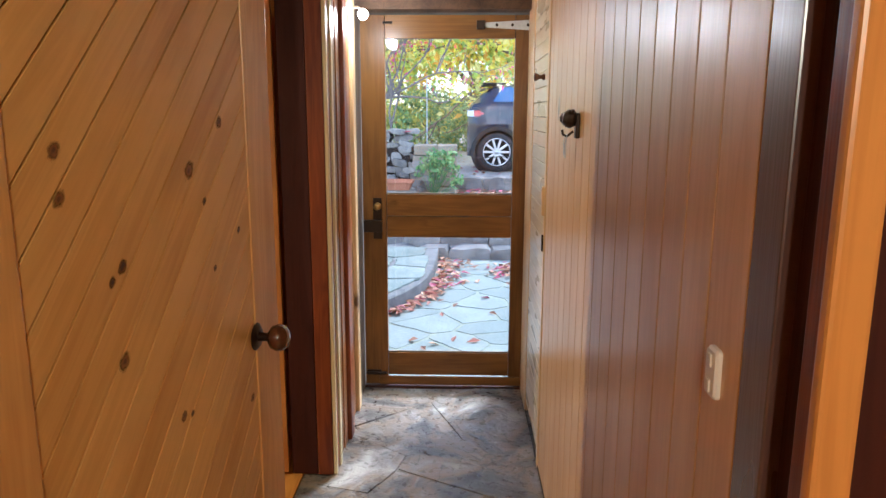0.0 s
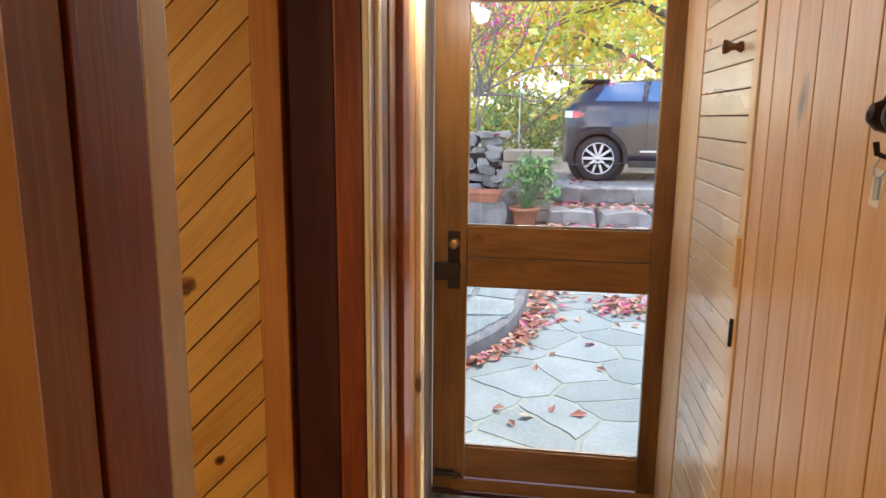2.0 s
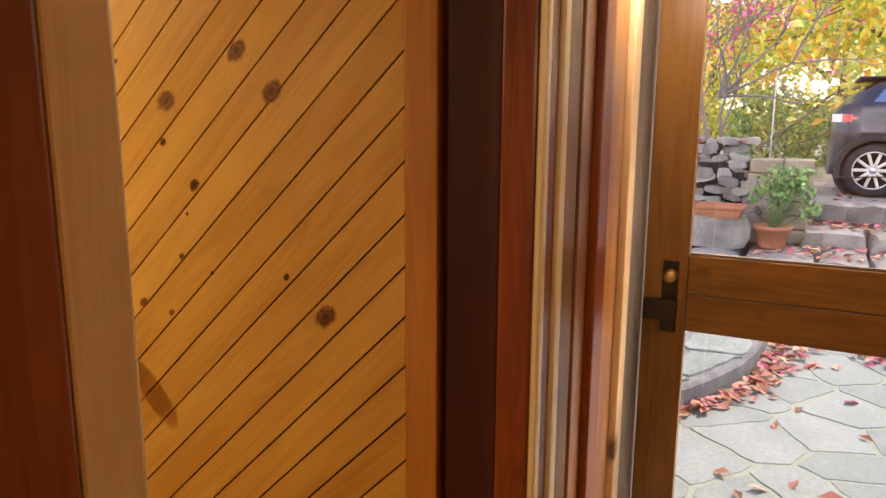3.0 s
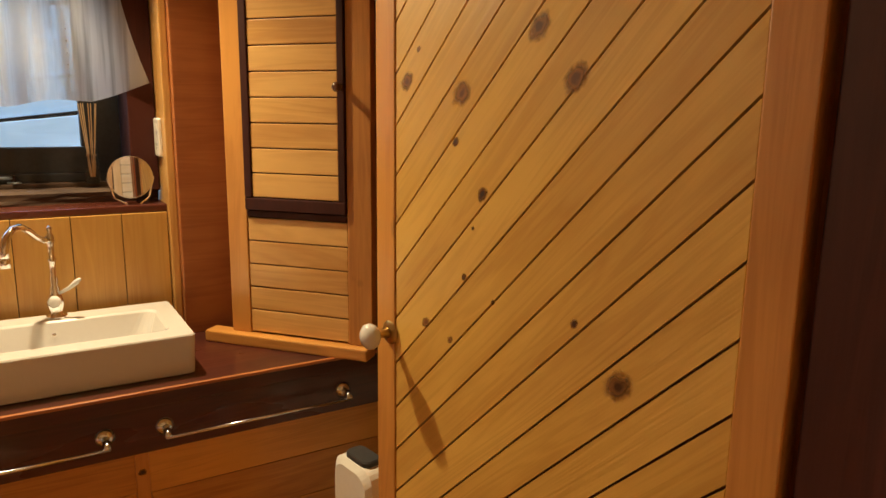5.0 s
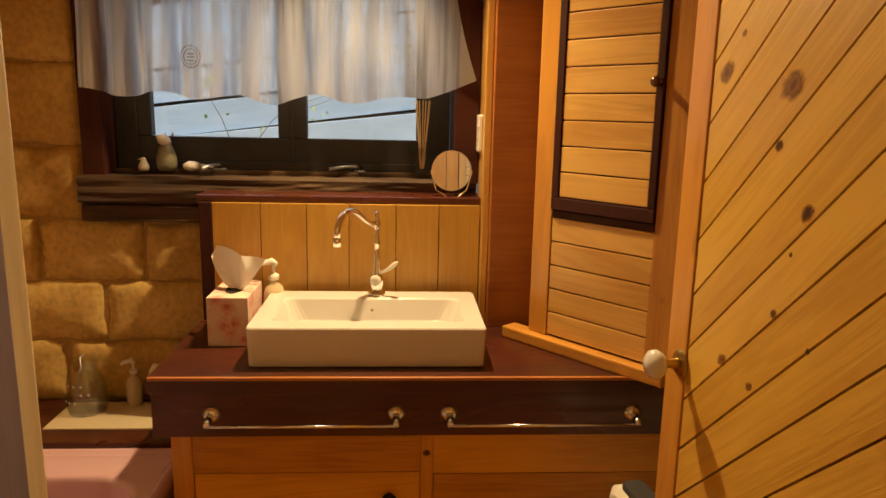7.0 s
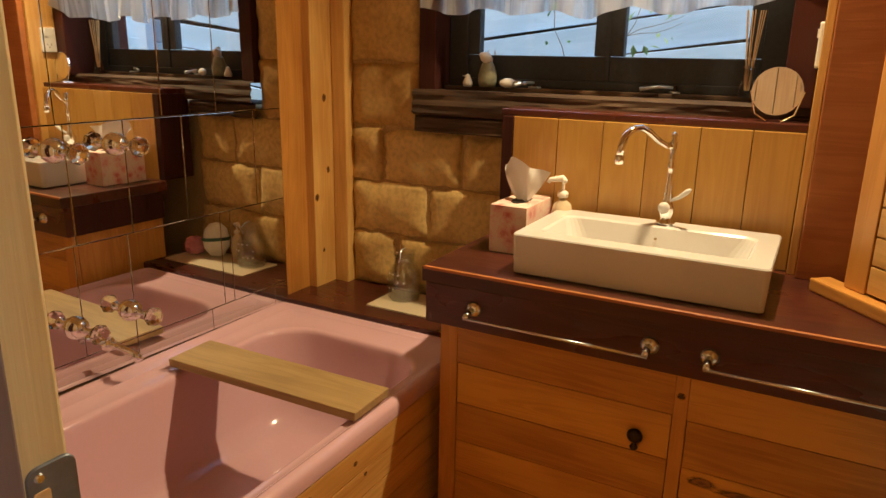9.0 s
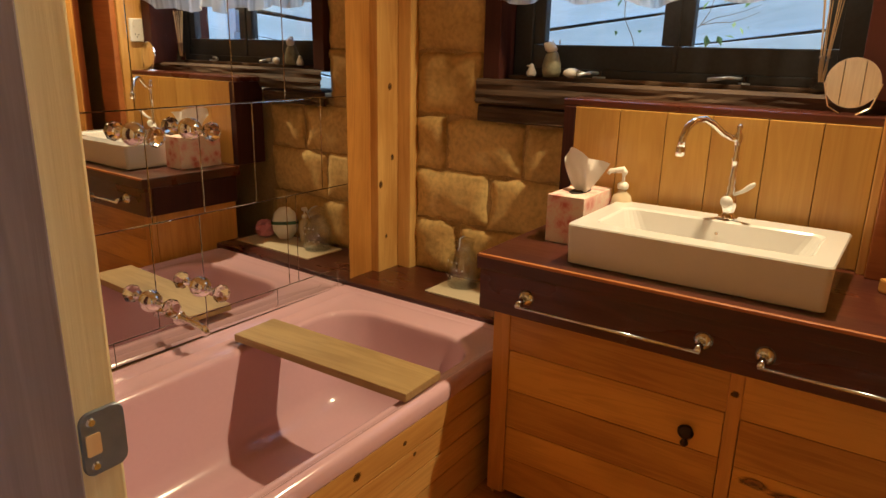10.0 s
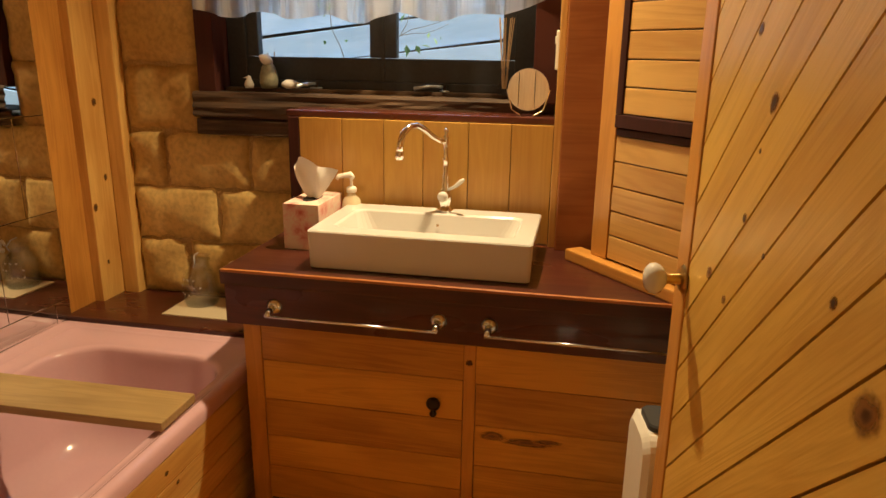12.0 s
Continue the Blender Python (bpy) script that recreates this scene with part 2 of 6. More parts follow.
PINE_L, PINE_D = (0.74, 0.45, 0.145), (0.50, 0.24, 0.055)
M = dict(
    pine_x=wood("pine_along_x", PINE_L, PINE_D, "x", knots=0.35),
    pine_y=wood("pine_along_y", PINE_L, PINE_D, "y", knots=0.35),
    pine_z=wood("pine_along_z", PINE_L, PINE_D, "z", knots=0.35),
    hall_z=wood("polished_hall_pine", (0.70, 0.43, 0.18), (0.52, 0.27, 0.085), "z", knots=0.2, rough=0.42, coat=0.6, vary=0.14),
    splash_z=wood("splashback_pine", (0.54, 0.30, 0.07), (0.40, 0.18, 0.036), "z", knots=0.0, vary=0.3),
    groove=plain("shaded_groove", (0.17, 0.075, 0.022), 0.8),
    cream_z=wood("cream_pine", (0.78, 0.68, 0.40), (0.66, 0.52, 0.27), "z", knots=0.05, vary=0.05),
    # Worn dark jamb; daylight on it is put into the mauve grey.
    jamb_z=wood("worn_daylit_jamb", (0.23, 0.185, 0.195), (0.14, 0.105, 0.11), "z", knots=0.05, rough=0.5),
    pale_z=wood("pale_pine", (0.80, 0.60, 0.33), (0.62, 0.38, 0.16), "z", knots=0.1),
    orange_x=wood("orange_pine_x", (0.62, 0.29, 0.065), (0.38, 0.145, 0.026), "x", knots=0.3),
    orange_y=wood("orange_pine_y", (0.66, 0.32, 0.058), (0.36, 0.14, 0.022), "y", knots=0.3, vary=0.36),
    gloss_z=wood("polished_dark_timber", (0.09, 0.045, 0.035), (0.05, 0.02, 0.016), "z", knots=0.0, coat=0.8, rough=0.3),
    orange_z=wood("orange_pine_z", (0.62, 0.29, 0.065), (0.38, 0.145, 0.026), "z", knots=0.2),
    red_z=wood("red_stained_timber", (0.30, 0.075, 0.016), (0.12, 0.024, 0.007), "z", knots=0.2, spec=0.3),
    brown_z=wood("brown_stained_timber", (0.36, 0.145, 0.035), (0.15, 0.05, 0.014), "z", knots=0.3),
    red_x=wood("red_stained_timber_x", (0.42, 0.15, 0.045), (0.26, 0.075, 0.02), "y", knots=0.2),
    dark_z=wood("dark_stained_timber", (0.060, 0.016, 0.011), (0.026, 0.007, 0.006), "z", knots=0.0, coat=0.0, rough=0.55, spec=0.2),
    dark_y=wood("dark_stained_timber_y", (0.085, 0.020, 0.011), (0.035, 0.009, 0.006), "y", knots=0.1, coat=0.35, rough=0.3, spec=0.35),
    old_y=wood("old_sill_timber", (0.12, 0.065, 0.032), (0.035, 0.018, 0.011), "y", rough=0.75, knots=0.1, coat=0.0),
    door_x=wood("door_pine_x", (0.25, 0.115, 0.026), (0.10, 0.04, 0.010), "x", knots=0.25, coat=0.1, spec=0.25),
    door_z=wood("door_pine_z", (0.25, 0.115, 0.026), (0.10, 0.04, 0.010), "z", knots=0.2, coat=0.1, spec=0.25),
    grey_z=wood("weathered_timber", (0.24, 0.19, 0.14), (0.11, 0.085, 0.06), "z", rough=0.8, knots=0.1, coat=0),
    board=wood("bath_board_timber", (0.45, 0.30, 0.12), (0.26, 0.16, 0.06), "y", rough=0.5, knots=0.3, coat=0.0),
    black=plain("black_window_paint", (0.025, 0.028, 0.034), 0.45, vary=0.3),
    gap=plain("dark_gap", (0.02, 0.012, 0.008), 0.9),
    chrome=plain("chrome", (0.90, 0.90, 0.90), 0.08, 1.0, vary=0.02, bump=0),
    nickel=plain("nickel_plate", (0.74, 0.80, 0.88), 0.14, 1.0, vary=0.02, bump=0),
    cup_y=wood("pale_cupboard_pine", (0.82, 0.70, 0.48), (0.66, 0.50, 0.28), "y", knots=0.15, rough=0.3, coat=0.6, vary=0.12),
    steel=plain("galvanised_steel", (0.50, 0.56, 0.62), 0.42, 0.75, vary=0.2),
    brass=plain("aged_brass", (0.50, 0.34, 0.13), 0.3, 1.0, vary=0.2),
    bronze=plain("dark_bronze", (0.035, 0.022, 0.016), 0.35, 0.6, vary=0.3),
    brown_knob=plain("polished_brown_wood", (0.10, 0.035, 0.014), 0.25, vary=0.3, coat=0.6),
    porcelain=plain("white_porcelain", (0.65, 0.63, 0.60), 0.12, vary=0.015, bump=0, coat=0.5),
    white=plain("white_plastic", (0.74, 0.70, 0.62), 0.4, vary=0.04, bump=0.05),
    pink=plain("pink_enamel", (0.62, 0.385, 0.43), 0.14, vary=0.02, bump=0, coat=0.5),
    sandstone=stone("sandstone_block", (0.42, 0.25, 0.075), (0.62, 0.43, 0.16), 0.9, 3.6, 0.5, 0.014, 0.80),
    mortar=stone("mortar", (0.36, 0.23, 0.085), (0.48, 0.32, 0.14), 0.95, 9.0, 0.6, 0.006),
    paving=stone("paving_stone", (0.21, 0.24, 0.21), (0.32, 0.345, 0.305), 0.8, 3.0, 0.4, 0.008, 0.9),
    terrace=stone("terrace_stone", (0.16, 0.19, 0.16), (0.32, 0.345, 0.30), 0.85, 4.0, 0.5, 0.01, 0.7),
    moss=stone("mossy_joint", (0.25, 0.28, 0.19), (0.36, 0.38, 0.29), 0.95, 12.0, 0.6, 0.006),
    rock=stone("dry_wall_rock", (0.13, 0.122, 0.115), (0.34, 0.325, 0.30), 0.9, 6.0, 0.7, 0.015),
    plaster=plain("plain_lining", (0.40, 0.27, 0.14), 0.8, vary=0.1),
    glass=glass_like("clear_glass"),
    crystal=glass_like("crystal", (1.0, 0.98, 0.94), 0.06, 1.32),
)


def slate_stone(name):
    """Riven slate: blue-grey, tan and pale patches, fine splits, an uneven polish."""
    m, n, l, p = material(name)
    geo = n.new("ShaderNodeNewGeometry")
    patch = n.new("ShaderNodeTexNoise")
    patch.inputs["Scale"].default_value, patch.inputs["Detail"].default_value, patch.inputs["Distortion"].default_value = 3.2, 7, 1.4
    split = n.new("ShaderNodeTexNoise")
    split.inputs["Scale"].default_value, split.inputs["Detail"].default_value, split.inputs["Distortion"].default_value = 2.6, 3, 2.2
    fine = n.new("ShaderNodeTexNoise")
    fine.inputs["Scale"].default_value, fine.inputs["Detail"].default_value = 26, 8
    for t in (patch, split, fine):
        l.new(geo.outputs["Position"], t.inputs["Vector"])
    r = n.new("ShaderNodeValToRGB")
    els = r.color_ramp.elements
    els[0].position, els[0].color = 0.32, (0.05, 0.044, 0.040, 1)
    els[1].position, els[1].color = 0.70, (0.38, 0.36, 0.33, 1)
    for pos, c in ((0.42, (0.12, 0.11, 0.105)), (0.50, (0.20, 0.155, 0.115)), (0.58, (0.20, 0.185, 0.17))):
        els.new(pos).color = (*c, 1)
    l.new(patch.outputs["Fac"], r.inputs[0])
    off = n.new("ShaderNodeMath")
    off.operation = 'SUBTRACT'
    off.inputs[1].default_value = 0.5
    l.new(split.outputs["Fac"], off.inputs[0])
    mag = n.new("ShaderNodeMath")
    mag.operation = 'ABSOLUTE'
    l.new(off.outputs[0], mag.inputs[0])
    line = n.new("ShaderNodeMapRange")
    for k, v in zip((1, 2, 3, 4), (0.0, 0.012, 0.35, 1.0)):
        line.inputs[k].default_value = v
    l.new(mag.outputs[0], line.inputs[0])
    mul = n.new("ShaderNodeMix")
    mul.data_type, mul.blend_type = 'RGBA', 'MULTIPLY'
    mul.inputs[0].default_value = 1
    l.new(r.outputs[0], mul.inputs[6])
    l.new(line.outputs[0], mul.inputs[7])
    l.new(mul.outputs[2], p.inputs["Base Color"])
    ro = n.new("ShaderNodeMapRange")
    for k, v in zip((1, 2, 3, 4), (0.35, 0.65, 0.22, 0.5)):
        ro.inputs[k].default_value = v
    l.new(fine.outputs["Fac"], ro.inputs[0])
    l.new(ro.outputs[0], p.inputs["Roughness"])
    h = n.new("ShaderNodeMath")
    h.operation = 'MULTIPLY_ADD'
    h.inputs[1].default_value = 0.16
    l.new(fine.outputs["Fac"], h.inputs[0])
    l.new(patch.outputs["Fac"], h.inputs[2])
    b = n.new("ShaderNodeBump")
    b.inputs["Strength"].default_value, b.inputs["Distance"].default_value = 0.9, 0.03
    l.new(h.outputs[0], b.inputs["Height"])
    l.new(b.outputs["Normal"], p.inputs["Normal"])
    return m


def knot_stain(name, core, ring, core_size, strength):
    """A knot that fades into the board round it: a dark core in a brown halo."""
    m, n, l, p = material(name)
    co = n.new("ShaderNodeTexCoord")
    info = n.new("ShaderNodeObjectInfo")
    mid = n.new("ShaderNodeVectorMath")
    mid.operation = 'MULTIPLY_ADD'
    mid.inputs[1].default_value, mid.inputs[2].default_value = (2, 2, 0), (-1, -1, 0)
    l.new(co.outputs["Generated"], mid.inputs[0])
    size = n.new("ShaderNodeVectorMath")
    size.operation = 'LENGTH'
    l.new(mid.outputs[0], size.inputs[0])
    rag = n.new("ShaderNodeTexNoise")
    rag.noise_dimensions = '4D'
    rag.inputs["Scale"].default_value, rag.inputs["Detail"].default_value = 2.4, 5
    l.new(mid.outputs[0], rag.inputs["Vector"])
    big = n.new("ShaderNodeMath")
    big.operation = 'MULTIPLY'
    big.inputs[1].default_value = 90
    l.new(info.outputs["Random"], big.inputs[0])
    l.new(big.outputs[0], rag.inputs["W"])
    d = n.new("ShaderNodeMath")
    d.operation = 'MULTIPLY_ADD'
    d.inputs[1].default_value = 0.7
    l.new(rag.outputs["Fac"], d.inputs[0])
    l.new(size.outputs["Value"], d.inputs[2])
    edge = n.new("ShaderNodeMapRange")
    edge.interpolation_type = 'SMOOTHSTEP'
    for k, v in zip((1, 2, 3, 4), (0.55, 1.22, strength, 0.0)):
        edge.inputs[k].default_value = v
    l.new(d.outputs[0], edge.inputs[0])
    heart = n.new("ShaderNodeMapRange")
    heart.interpolation_type = 'SMOOTHSTEP'
    for k, v in zip((1, 2, 3, 4), (core_size + 0.2, core_size + 0.42, 1.0, 0.0)):
        heart.inputs[k].default_value = v
    l.new(d.outputs[0], heart.inputs[0])
    mix = n.new("ShaderNodeMix")
    mix.data_type = 'RGBA'
    mix.inputs[6].default_value, mix.inputs[7].default_value = (*ring, 1), (*core, 1)
    l.new(heart.outputs[0], mix.inputs[0])
    l.new(mix.outputs[2], p.inputs["Base Color"])
    p.inputs["Roughness"].default_value = 0.4
    clear = n.new("ShaderNodeBsdfTransparent")
    sh = n.new("ShaderNodeMixShader")
    l.new(edge.outputs[0], sh.inputs[0])
    l.new(clear.outputs[0], sh.inputs[1])
    l.new(p.outputs[0], sh.inputs[2])
    l.new(sh.outputs[0], n["Material Output"].inputs["Surface"])
    return m


M["hall_z"].node_tree.nodes["Principled BSDF"].inputs["Coat Roughness"].default_value = 0.32
M["slate"] = slate_stone("riven_slate")
M["knot"] = knot_stain("knot_dark", (0.035, 0.014, 0.006), (0.26, 0.10, 0.022), 0.42, 1.0)
M["knot_soft"] = knot_stain("knot_soft", (0.13, 0.05, 0.018), (0.34, 0.15, 0.04), 0.30, 0.85)


def thin_glass(name, shine):
    """The wall of a thin clear vessel: what lies behind, with a faint gloss over it."""
    m, n, l, p = material(name)
    clear, gloss, sh = n.new("ShaderNodeBsdfTransparent"), n.new("ShaderNodeBsdfGlossy"), n.new("ShaderNodeMixShader")
    clear.inputs["Color"].default_value = (0.95, 0.96, 0.95, 1)
    gloss.inputs["Roughness"].default_value = 0.05
    sh.inputs[0].default_value = shine
    l.new(clear.outputs[0], sh.inputs[1])
    l.new(gloss.outputs[0], sh.inputs[2])
    l.new(sh.outputs[0], n["Material Output"].inputs["Surface"])
    return m


M["jar_glass"] = thin_glass("thin_jar_glass", 0.14)
mirror_m, mn_, ml_, mp_ = material("mirror_glass")
mp_.inputs["Base Color"].default_value = (0.89, 0.89, 0.88, 1)
mp_.inputs["Metallic"].default_value = 1
mp_.inputs["Roughness"].default_value = 0.012
M["mirror"] = mirror_m
lit, ln_, ll_, lp_ = material("lit_bulb")
lp_.inputs["Emission Color"].default_value = (1.0, 0.93, 0.80, 1)
lp_.inputs["Emission Strength"].default_value = 26
M["lit"] = lit

# ---------------------------------------------------------------- mesh helpers


def part(name, bm, mat, parent=None, label="", matrix=None, smooth=False):
    me = bpy.data.meshes.new(name)
    bm.normal_update()
    bm.to_mesh(me)
    bm.free()
    me.materials.append(mat)
    if smooth:
        for f in me.polygons:
            f.use_smooth = True
    ob = new(name, me)
    if parent is not None:
        ob.parent = parent
    if matrix is not None:
        ob.matrix_basis = matrix
    if label:
        ob["label"] = label
    return ob


def thing(name, label, category, at=None, group="", kind=""):
    ob = new(name)
    ob.empty_display_size = 0.05
    if at is not None:
        ob.matrix_basis = at if isinstance(at, Matrix) else Matrix.Translation(at)
    return tagged(ob, label, category, group, kind)


def box(x0, x1, y0, y1, z0, z1, bevel=0.0, bm=None, m=None):
    own = bmesh.new()
    vs = [own.verts.new((x, y, z)) for x in (x0, x1) for y in (y0, y1) for z in (z0, z1)]
    for q in ((0, 1, 3, 2), (4, 6, 7, 5), (0, 4, 5, 1), (2, 3, 7, 6), (0, 2, 6, 4), (1, 5, 7, 3)):
        own.faces.new([vs[i] for i in q])
    if bevel:
        bmesh.ops.bevel(own, geom=own.edges[:], offset=bevel, segments=2, affect='EDGES', profile=0.6)
    if m is not None:
        own.transform(m)
    return merge(bm, own)


def merge(bm, own):
    if bm is None:
        return own
    me = bpy.data.meshes.new("tmp")
    own.to_mesh(me)
    own.free()
    bm.from_mesh(me)
    bpy.data.meshes.remove(me)
    return bm


def lathe(profile, segs=24, m=None, bm=None):
    """A turned shape about local z from (radius, height) pairs."""
    own = bmesh.new()
    rings = []
    for r, z in profile:
        if r < 1e-5:
            rings.append([own.verts.new((0, 0, z))])
        else:
            rings.append([own.verts.new((r * math.cos(2 * math.pi * i / segs), r * math.sin(2 * math.pi * i / segs), z)) for i in range(segs)])
    for a, b in zip(rings, rings[1:]):
        for i in range(segs):
            j = (i + 1) % segs
            q = [a[i % len(a)], a[j % len(a)], b[j % len(b)], b[i % len(b)]]
            q = list(dict.fromkeys(q))
            if len(q) > 2:
                own.faces.new(q)
    bmesh.ops.recalc_face_normals(own, faces=own.faces[:])
    if m is not None:
        own.transform(m)
    return merge(bm, own)


def tube(points, radius, segs=10, bm=None, m=None):
    """A round bar swept along points; radius may be one number or one a point."""
    own = bmesh.new()
    pts = [Vector(p) for p in points]
    rad = radius if isinstance(radius, (list, tuple)) else [radius] * len(pts)
    rings, side = [], None
    for i, p in enumerate(pts):
        d = (pts[min(i + 1, len(pts) - 1)] - pts[max(i - 1, 0)]).normalized()
        if side is None:
            side = d.orthogonal().normalized()
        side = (side - d * side.dot(d)).normalized()
        up = d.cross(side)
        rings.append([own.verts.new(p + rad[i] * (math.cos(2 * math.pi * k / segs) * side + math.sin(2 * math.pi * k / segs) * up)) for k in range(segs)])
    for a, b in zip(rings, rings[1:]):
        for k in range(segs):
            own.faces.new((a[k], a[(k + 1) % segs], b[(k + 1) % segs], b[k]))
    own.faces.new(rings[0][::-1])
    own.faces.new(rings[-1])
    bmesh.ops.recalc_face_normals(own, faces=own.faces[:])
    if m is not None:
        own.transform(m)
    return merge(bm, own)


def prism(poly, depth, taper=0.0, bm=None, m=None):
    """A flat polygon in local x, y, standing depth high in z, its top edges drawn in by taper."""
    own = bmesh.new()
    n = len(poly)
    c = (sum(p[0] for p in poly) / n, sum(p[1] for p in poly) / n)
    low = [own.verts.new((p[0], p[1], 0)) for p in poly]
    mid = [own.verts.new((p[0], p[1], depth - taper)) for p in poly] if taper else None
    top = []
    for p in poly:
        d = math.hypot(p[0] - c[0], p[1] - c[1]) or 1
        k = max(0.3, 1 - taper / d)
        top.append(own.verts.new((c[0] + (p[0] - c[0]) * k, c[1] + (p[1] - c[1]) * k, depth)))
    layers = [low] + ([mid] if mid else []) + [top]
    for a, b in zip(layers, layers[1:]):
        for i in range(n):
            own.faces.new((a[i], a[(i + 1) % n], b[(i + 1) % n], b[i]))
    own.faces.new(top)
    own.faces.new(low[::-1])
    bmesh.ops.recalc_face_normals(own, faces=own.faces[:])
    if m is not None:
        own.transform(m)
    return merge(bm, own)


def cut(poly, nx, ny, d):
    """What is left of a polygon where nx * x + ny * y <= d."""
    out = []
    for i, p in enumerate(poly):
        q = poly[(i + 1) % len(poly)]
        a, b = nx * p[0] + ny * p[1] - d, nx * q[0] + ny * q[1] - d
        if a <= 0:
            out.append(p)
        if (a < 0 < b) or (b < 0 < a):
            k = a / (a - b)
            out.append((p[0] + (q[0] - p[0]) * k, p[1] + (q[1] - p[1]) * k))
    return out


def cells(x0, x1, y0, y1, size, rng, gap, squash=1.0):
    """Irregular flagstones: polygons that fill a rectangle with joints of width gap."""
    seeds = []
    ny = max(1, round((y1 - y0) / (size * squash)))
    nx = max(1, round((x1 - x0) / size))
    for j in range(-1, ny + 1):
        for i in range(-1, nx + 1):
            seeds.append((x0 + (i + 0.5 + (j % 2) * 0.4 + rng.uniform(-0.36, 0.36)) * (x1 - x0) / nx, y0 + (j + 0.5 + rng.uniform(-0.36, 0.36)) * (y1 - y0) / ny))
    polys = []
    for s in seeds:
        poly = [(x0, y0), (x1, y0), (x1, y1), (x0, y1)]
        for o in seeds:
            if o is s or abs(o[0] - s[0]) > 3.5 * size or abs(o[1] - s[1]) > 3.5 * size:
                continue
            dx, dy = o[0] - s[0], o[1] - s[1]
            ln = math.hypot(dx, dy)
            poly = cut(poly, dx / ln, dy / ln, (dx * (o[0] + s[0]) + dy * (o[1] + s[1])) / 2 / ln - gap / 2)
            if len(poly) < 3:
                break
        if len(poly) >= 3:
            area = abs(sum(p[0] * q[1] - q[0] * p[1] for p, q in zip(poly, poly[1:] + poly[:1]))) / 2
            if area > 0.15 * size * size * squash:
                polys.append(poly)
    return polys


def ragged(poly, rng, size=0.012, step=0.07):
    """Chips the straight edges of a stone outline."""
    out = []
    for p, q in zip(poly, poly[1:] + poly[:1]):
        ln = math.hypot(q[0] - p[0], q[1] - p[1])
        k = max(1, int(ln / step))
        for i in range(k):
            f = i / k
            x, y = p[0] + (q[0] - p[0]) * f, p[1] + (q[1] - p[1]) * f
            cx_, cy_ = -(q[1] - p[1]) / (ln + 1e-6), (q[0] - p[0]) / (ln + 1e-6)
            s = rng.uniform(0, size) if i else size * 0.9
            out.append((x + cx_ * s, y + cy_ * s))
    return out


def rounded(w, h, r, n=6):
    """A rectangle w by h about the origin with rounded corners."""
    out = []
    for cx, cy, a0 in ((w / 2 - r, h / 2 - r, 0), (-w / 2 + r, h / 2 - r, 90), (-w / 2 + r, -h / 2 + r, 180), (w / 2 - r, -h / 2 + r, 270)):
        for i in range(n + 1):
            a = radians(a0 + 90 * i / n)
            out.append((cx + r * math.cos(a), cy + r * math.sin(a)))
    return out


def bridge(rings, bm=None, m=None, caps=(False, False)):
    own = bmesh.new()
    made = [[own.verts.new(p) for p in ring] for ring in rings]
    for a, b in zip(made, made[1:]):
        for i in range(len(a)):
            j = (i + 1) % len(a)
            own.faces.new((a[i], a[j], b[j], b[i]))
    if caps[0]:
        own.faces.new(made[0][::-1])
    if caps[1]:
        own.faces.new(made[-1])
    bmesh.ops.recalc_face_normals(own, faces=own.faces[:])
    if m is not None:
        own.transform(m)
    return merge(bm, own)


def disc(a, b, sides=20, m=None):
    """A thin oval wafer with half axes a and b about the local origin."""
    return prism([(a * math.cos(2 * math.pi * k / sides), b * math.sin(2 * math.pi * k / sides)) for k in range(sides)], 0.0005, m=m)


def structure(name, bm, mat, label, category):
    return tagged(part(name, bm, mat), label, category, kind="structure")


# ---------------------------------------------------------------- structure
RX, LX, FY = 0.40, -0.48, 3.90      # hall: right face, left face, front door's inner face
CEIL = 2.30

floor = structure("floor", box(-0.62, 0.70, 0.95, 3.99, -0.14, -0.006), M["slate"], "grey mortar bed under the uneven slate hall floor", "floor")
# This floor is unseen; its orange is chosen to bounce warm light.
structure("floor_bathroom", box(-2.95, -0.62, 0.60, 3.30, -0.14, 0.0), M["orange_y"], "unseen bathroom floor boards, made orange for warm bounce light", "floor")
structure("floor_room", box(-1.9, 2.0, -2.4, 0.95, -0.14, 0.0), M["pine_y"], "pine floor boards of the entry room", "floor")
structure("ceiling", box(-0.62, 0.70, 0.95, 4.1, CEIL, CEIL + 0.1), M["pine_y"], "pine boarded hall ceiling", "ceiling")
structure("ceiling_bathroom", box(-3.1, -0.62, 0.5, 3.4, CEIL, CEIL + 0.1), M["pine_x"], "pine boarded bathroom ceiling", "ceiling")
structure("ceiling_room", box(-2.0, 2.1, -2.5, 0.95, CEIL + 0.05, CEIL + 0.15), M["pine_x"], "pine boarded ceiling of the entry room", "ceiling")

# entry room and the doorway out of it
for nm, b in (("wall_room_south", (-2.0, 2.1, -2.5, -2.4, 0, 2.35)), ("wall_room_west", (-2.0, -1.9, -2.4, 0.60, 0, 2.35)), ("wall_room_east", (2.0, 2.1, -2.4, 0.86, 0, 2.35))):
    structure(nm, box(*b), M["orange_z"], "varnished timber lining of the entry room", "wall")
bm = box(-0.62, -0.46, 0.60, 1.02, 0, 2.35)
box(0.48, 2.1, 0.81, 1.02, 0, 2.35, bm=bm)
box(-0.46, 0.48, 0.87, 1.02, 2.08, 2.35, bm=bm)
wall_entry = structure("wall_entry", bm, M["dark_z"], "dark timber wall with the doorway into the hall", "wall")
frame_1 = thing("door_frame_entry", "dark stained door frame with a lighter pine architrave", "door frame", kind="structure")
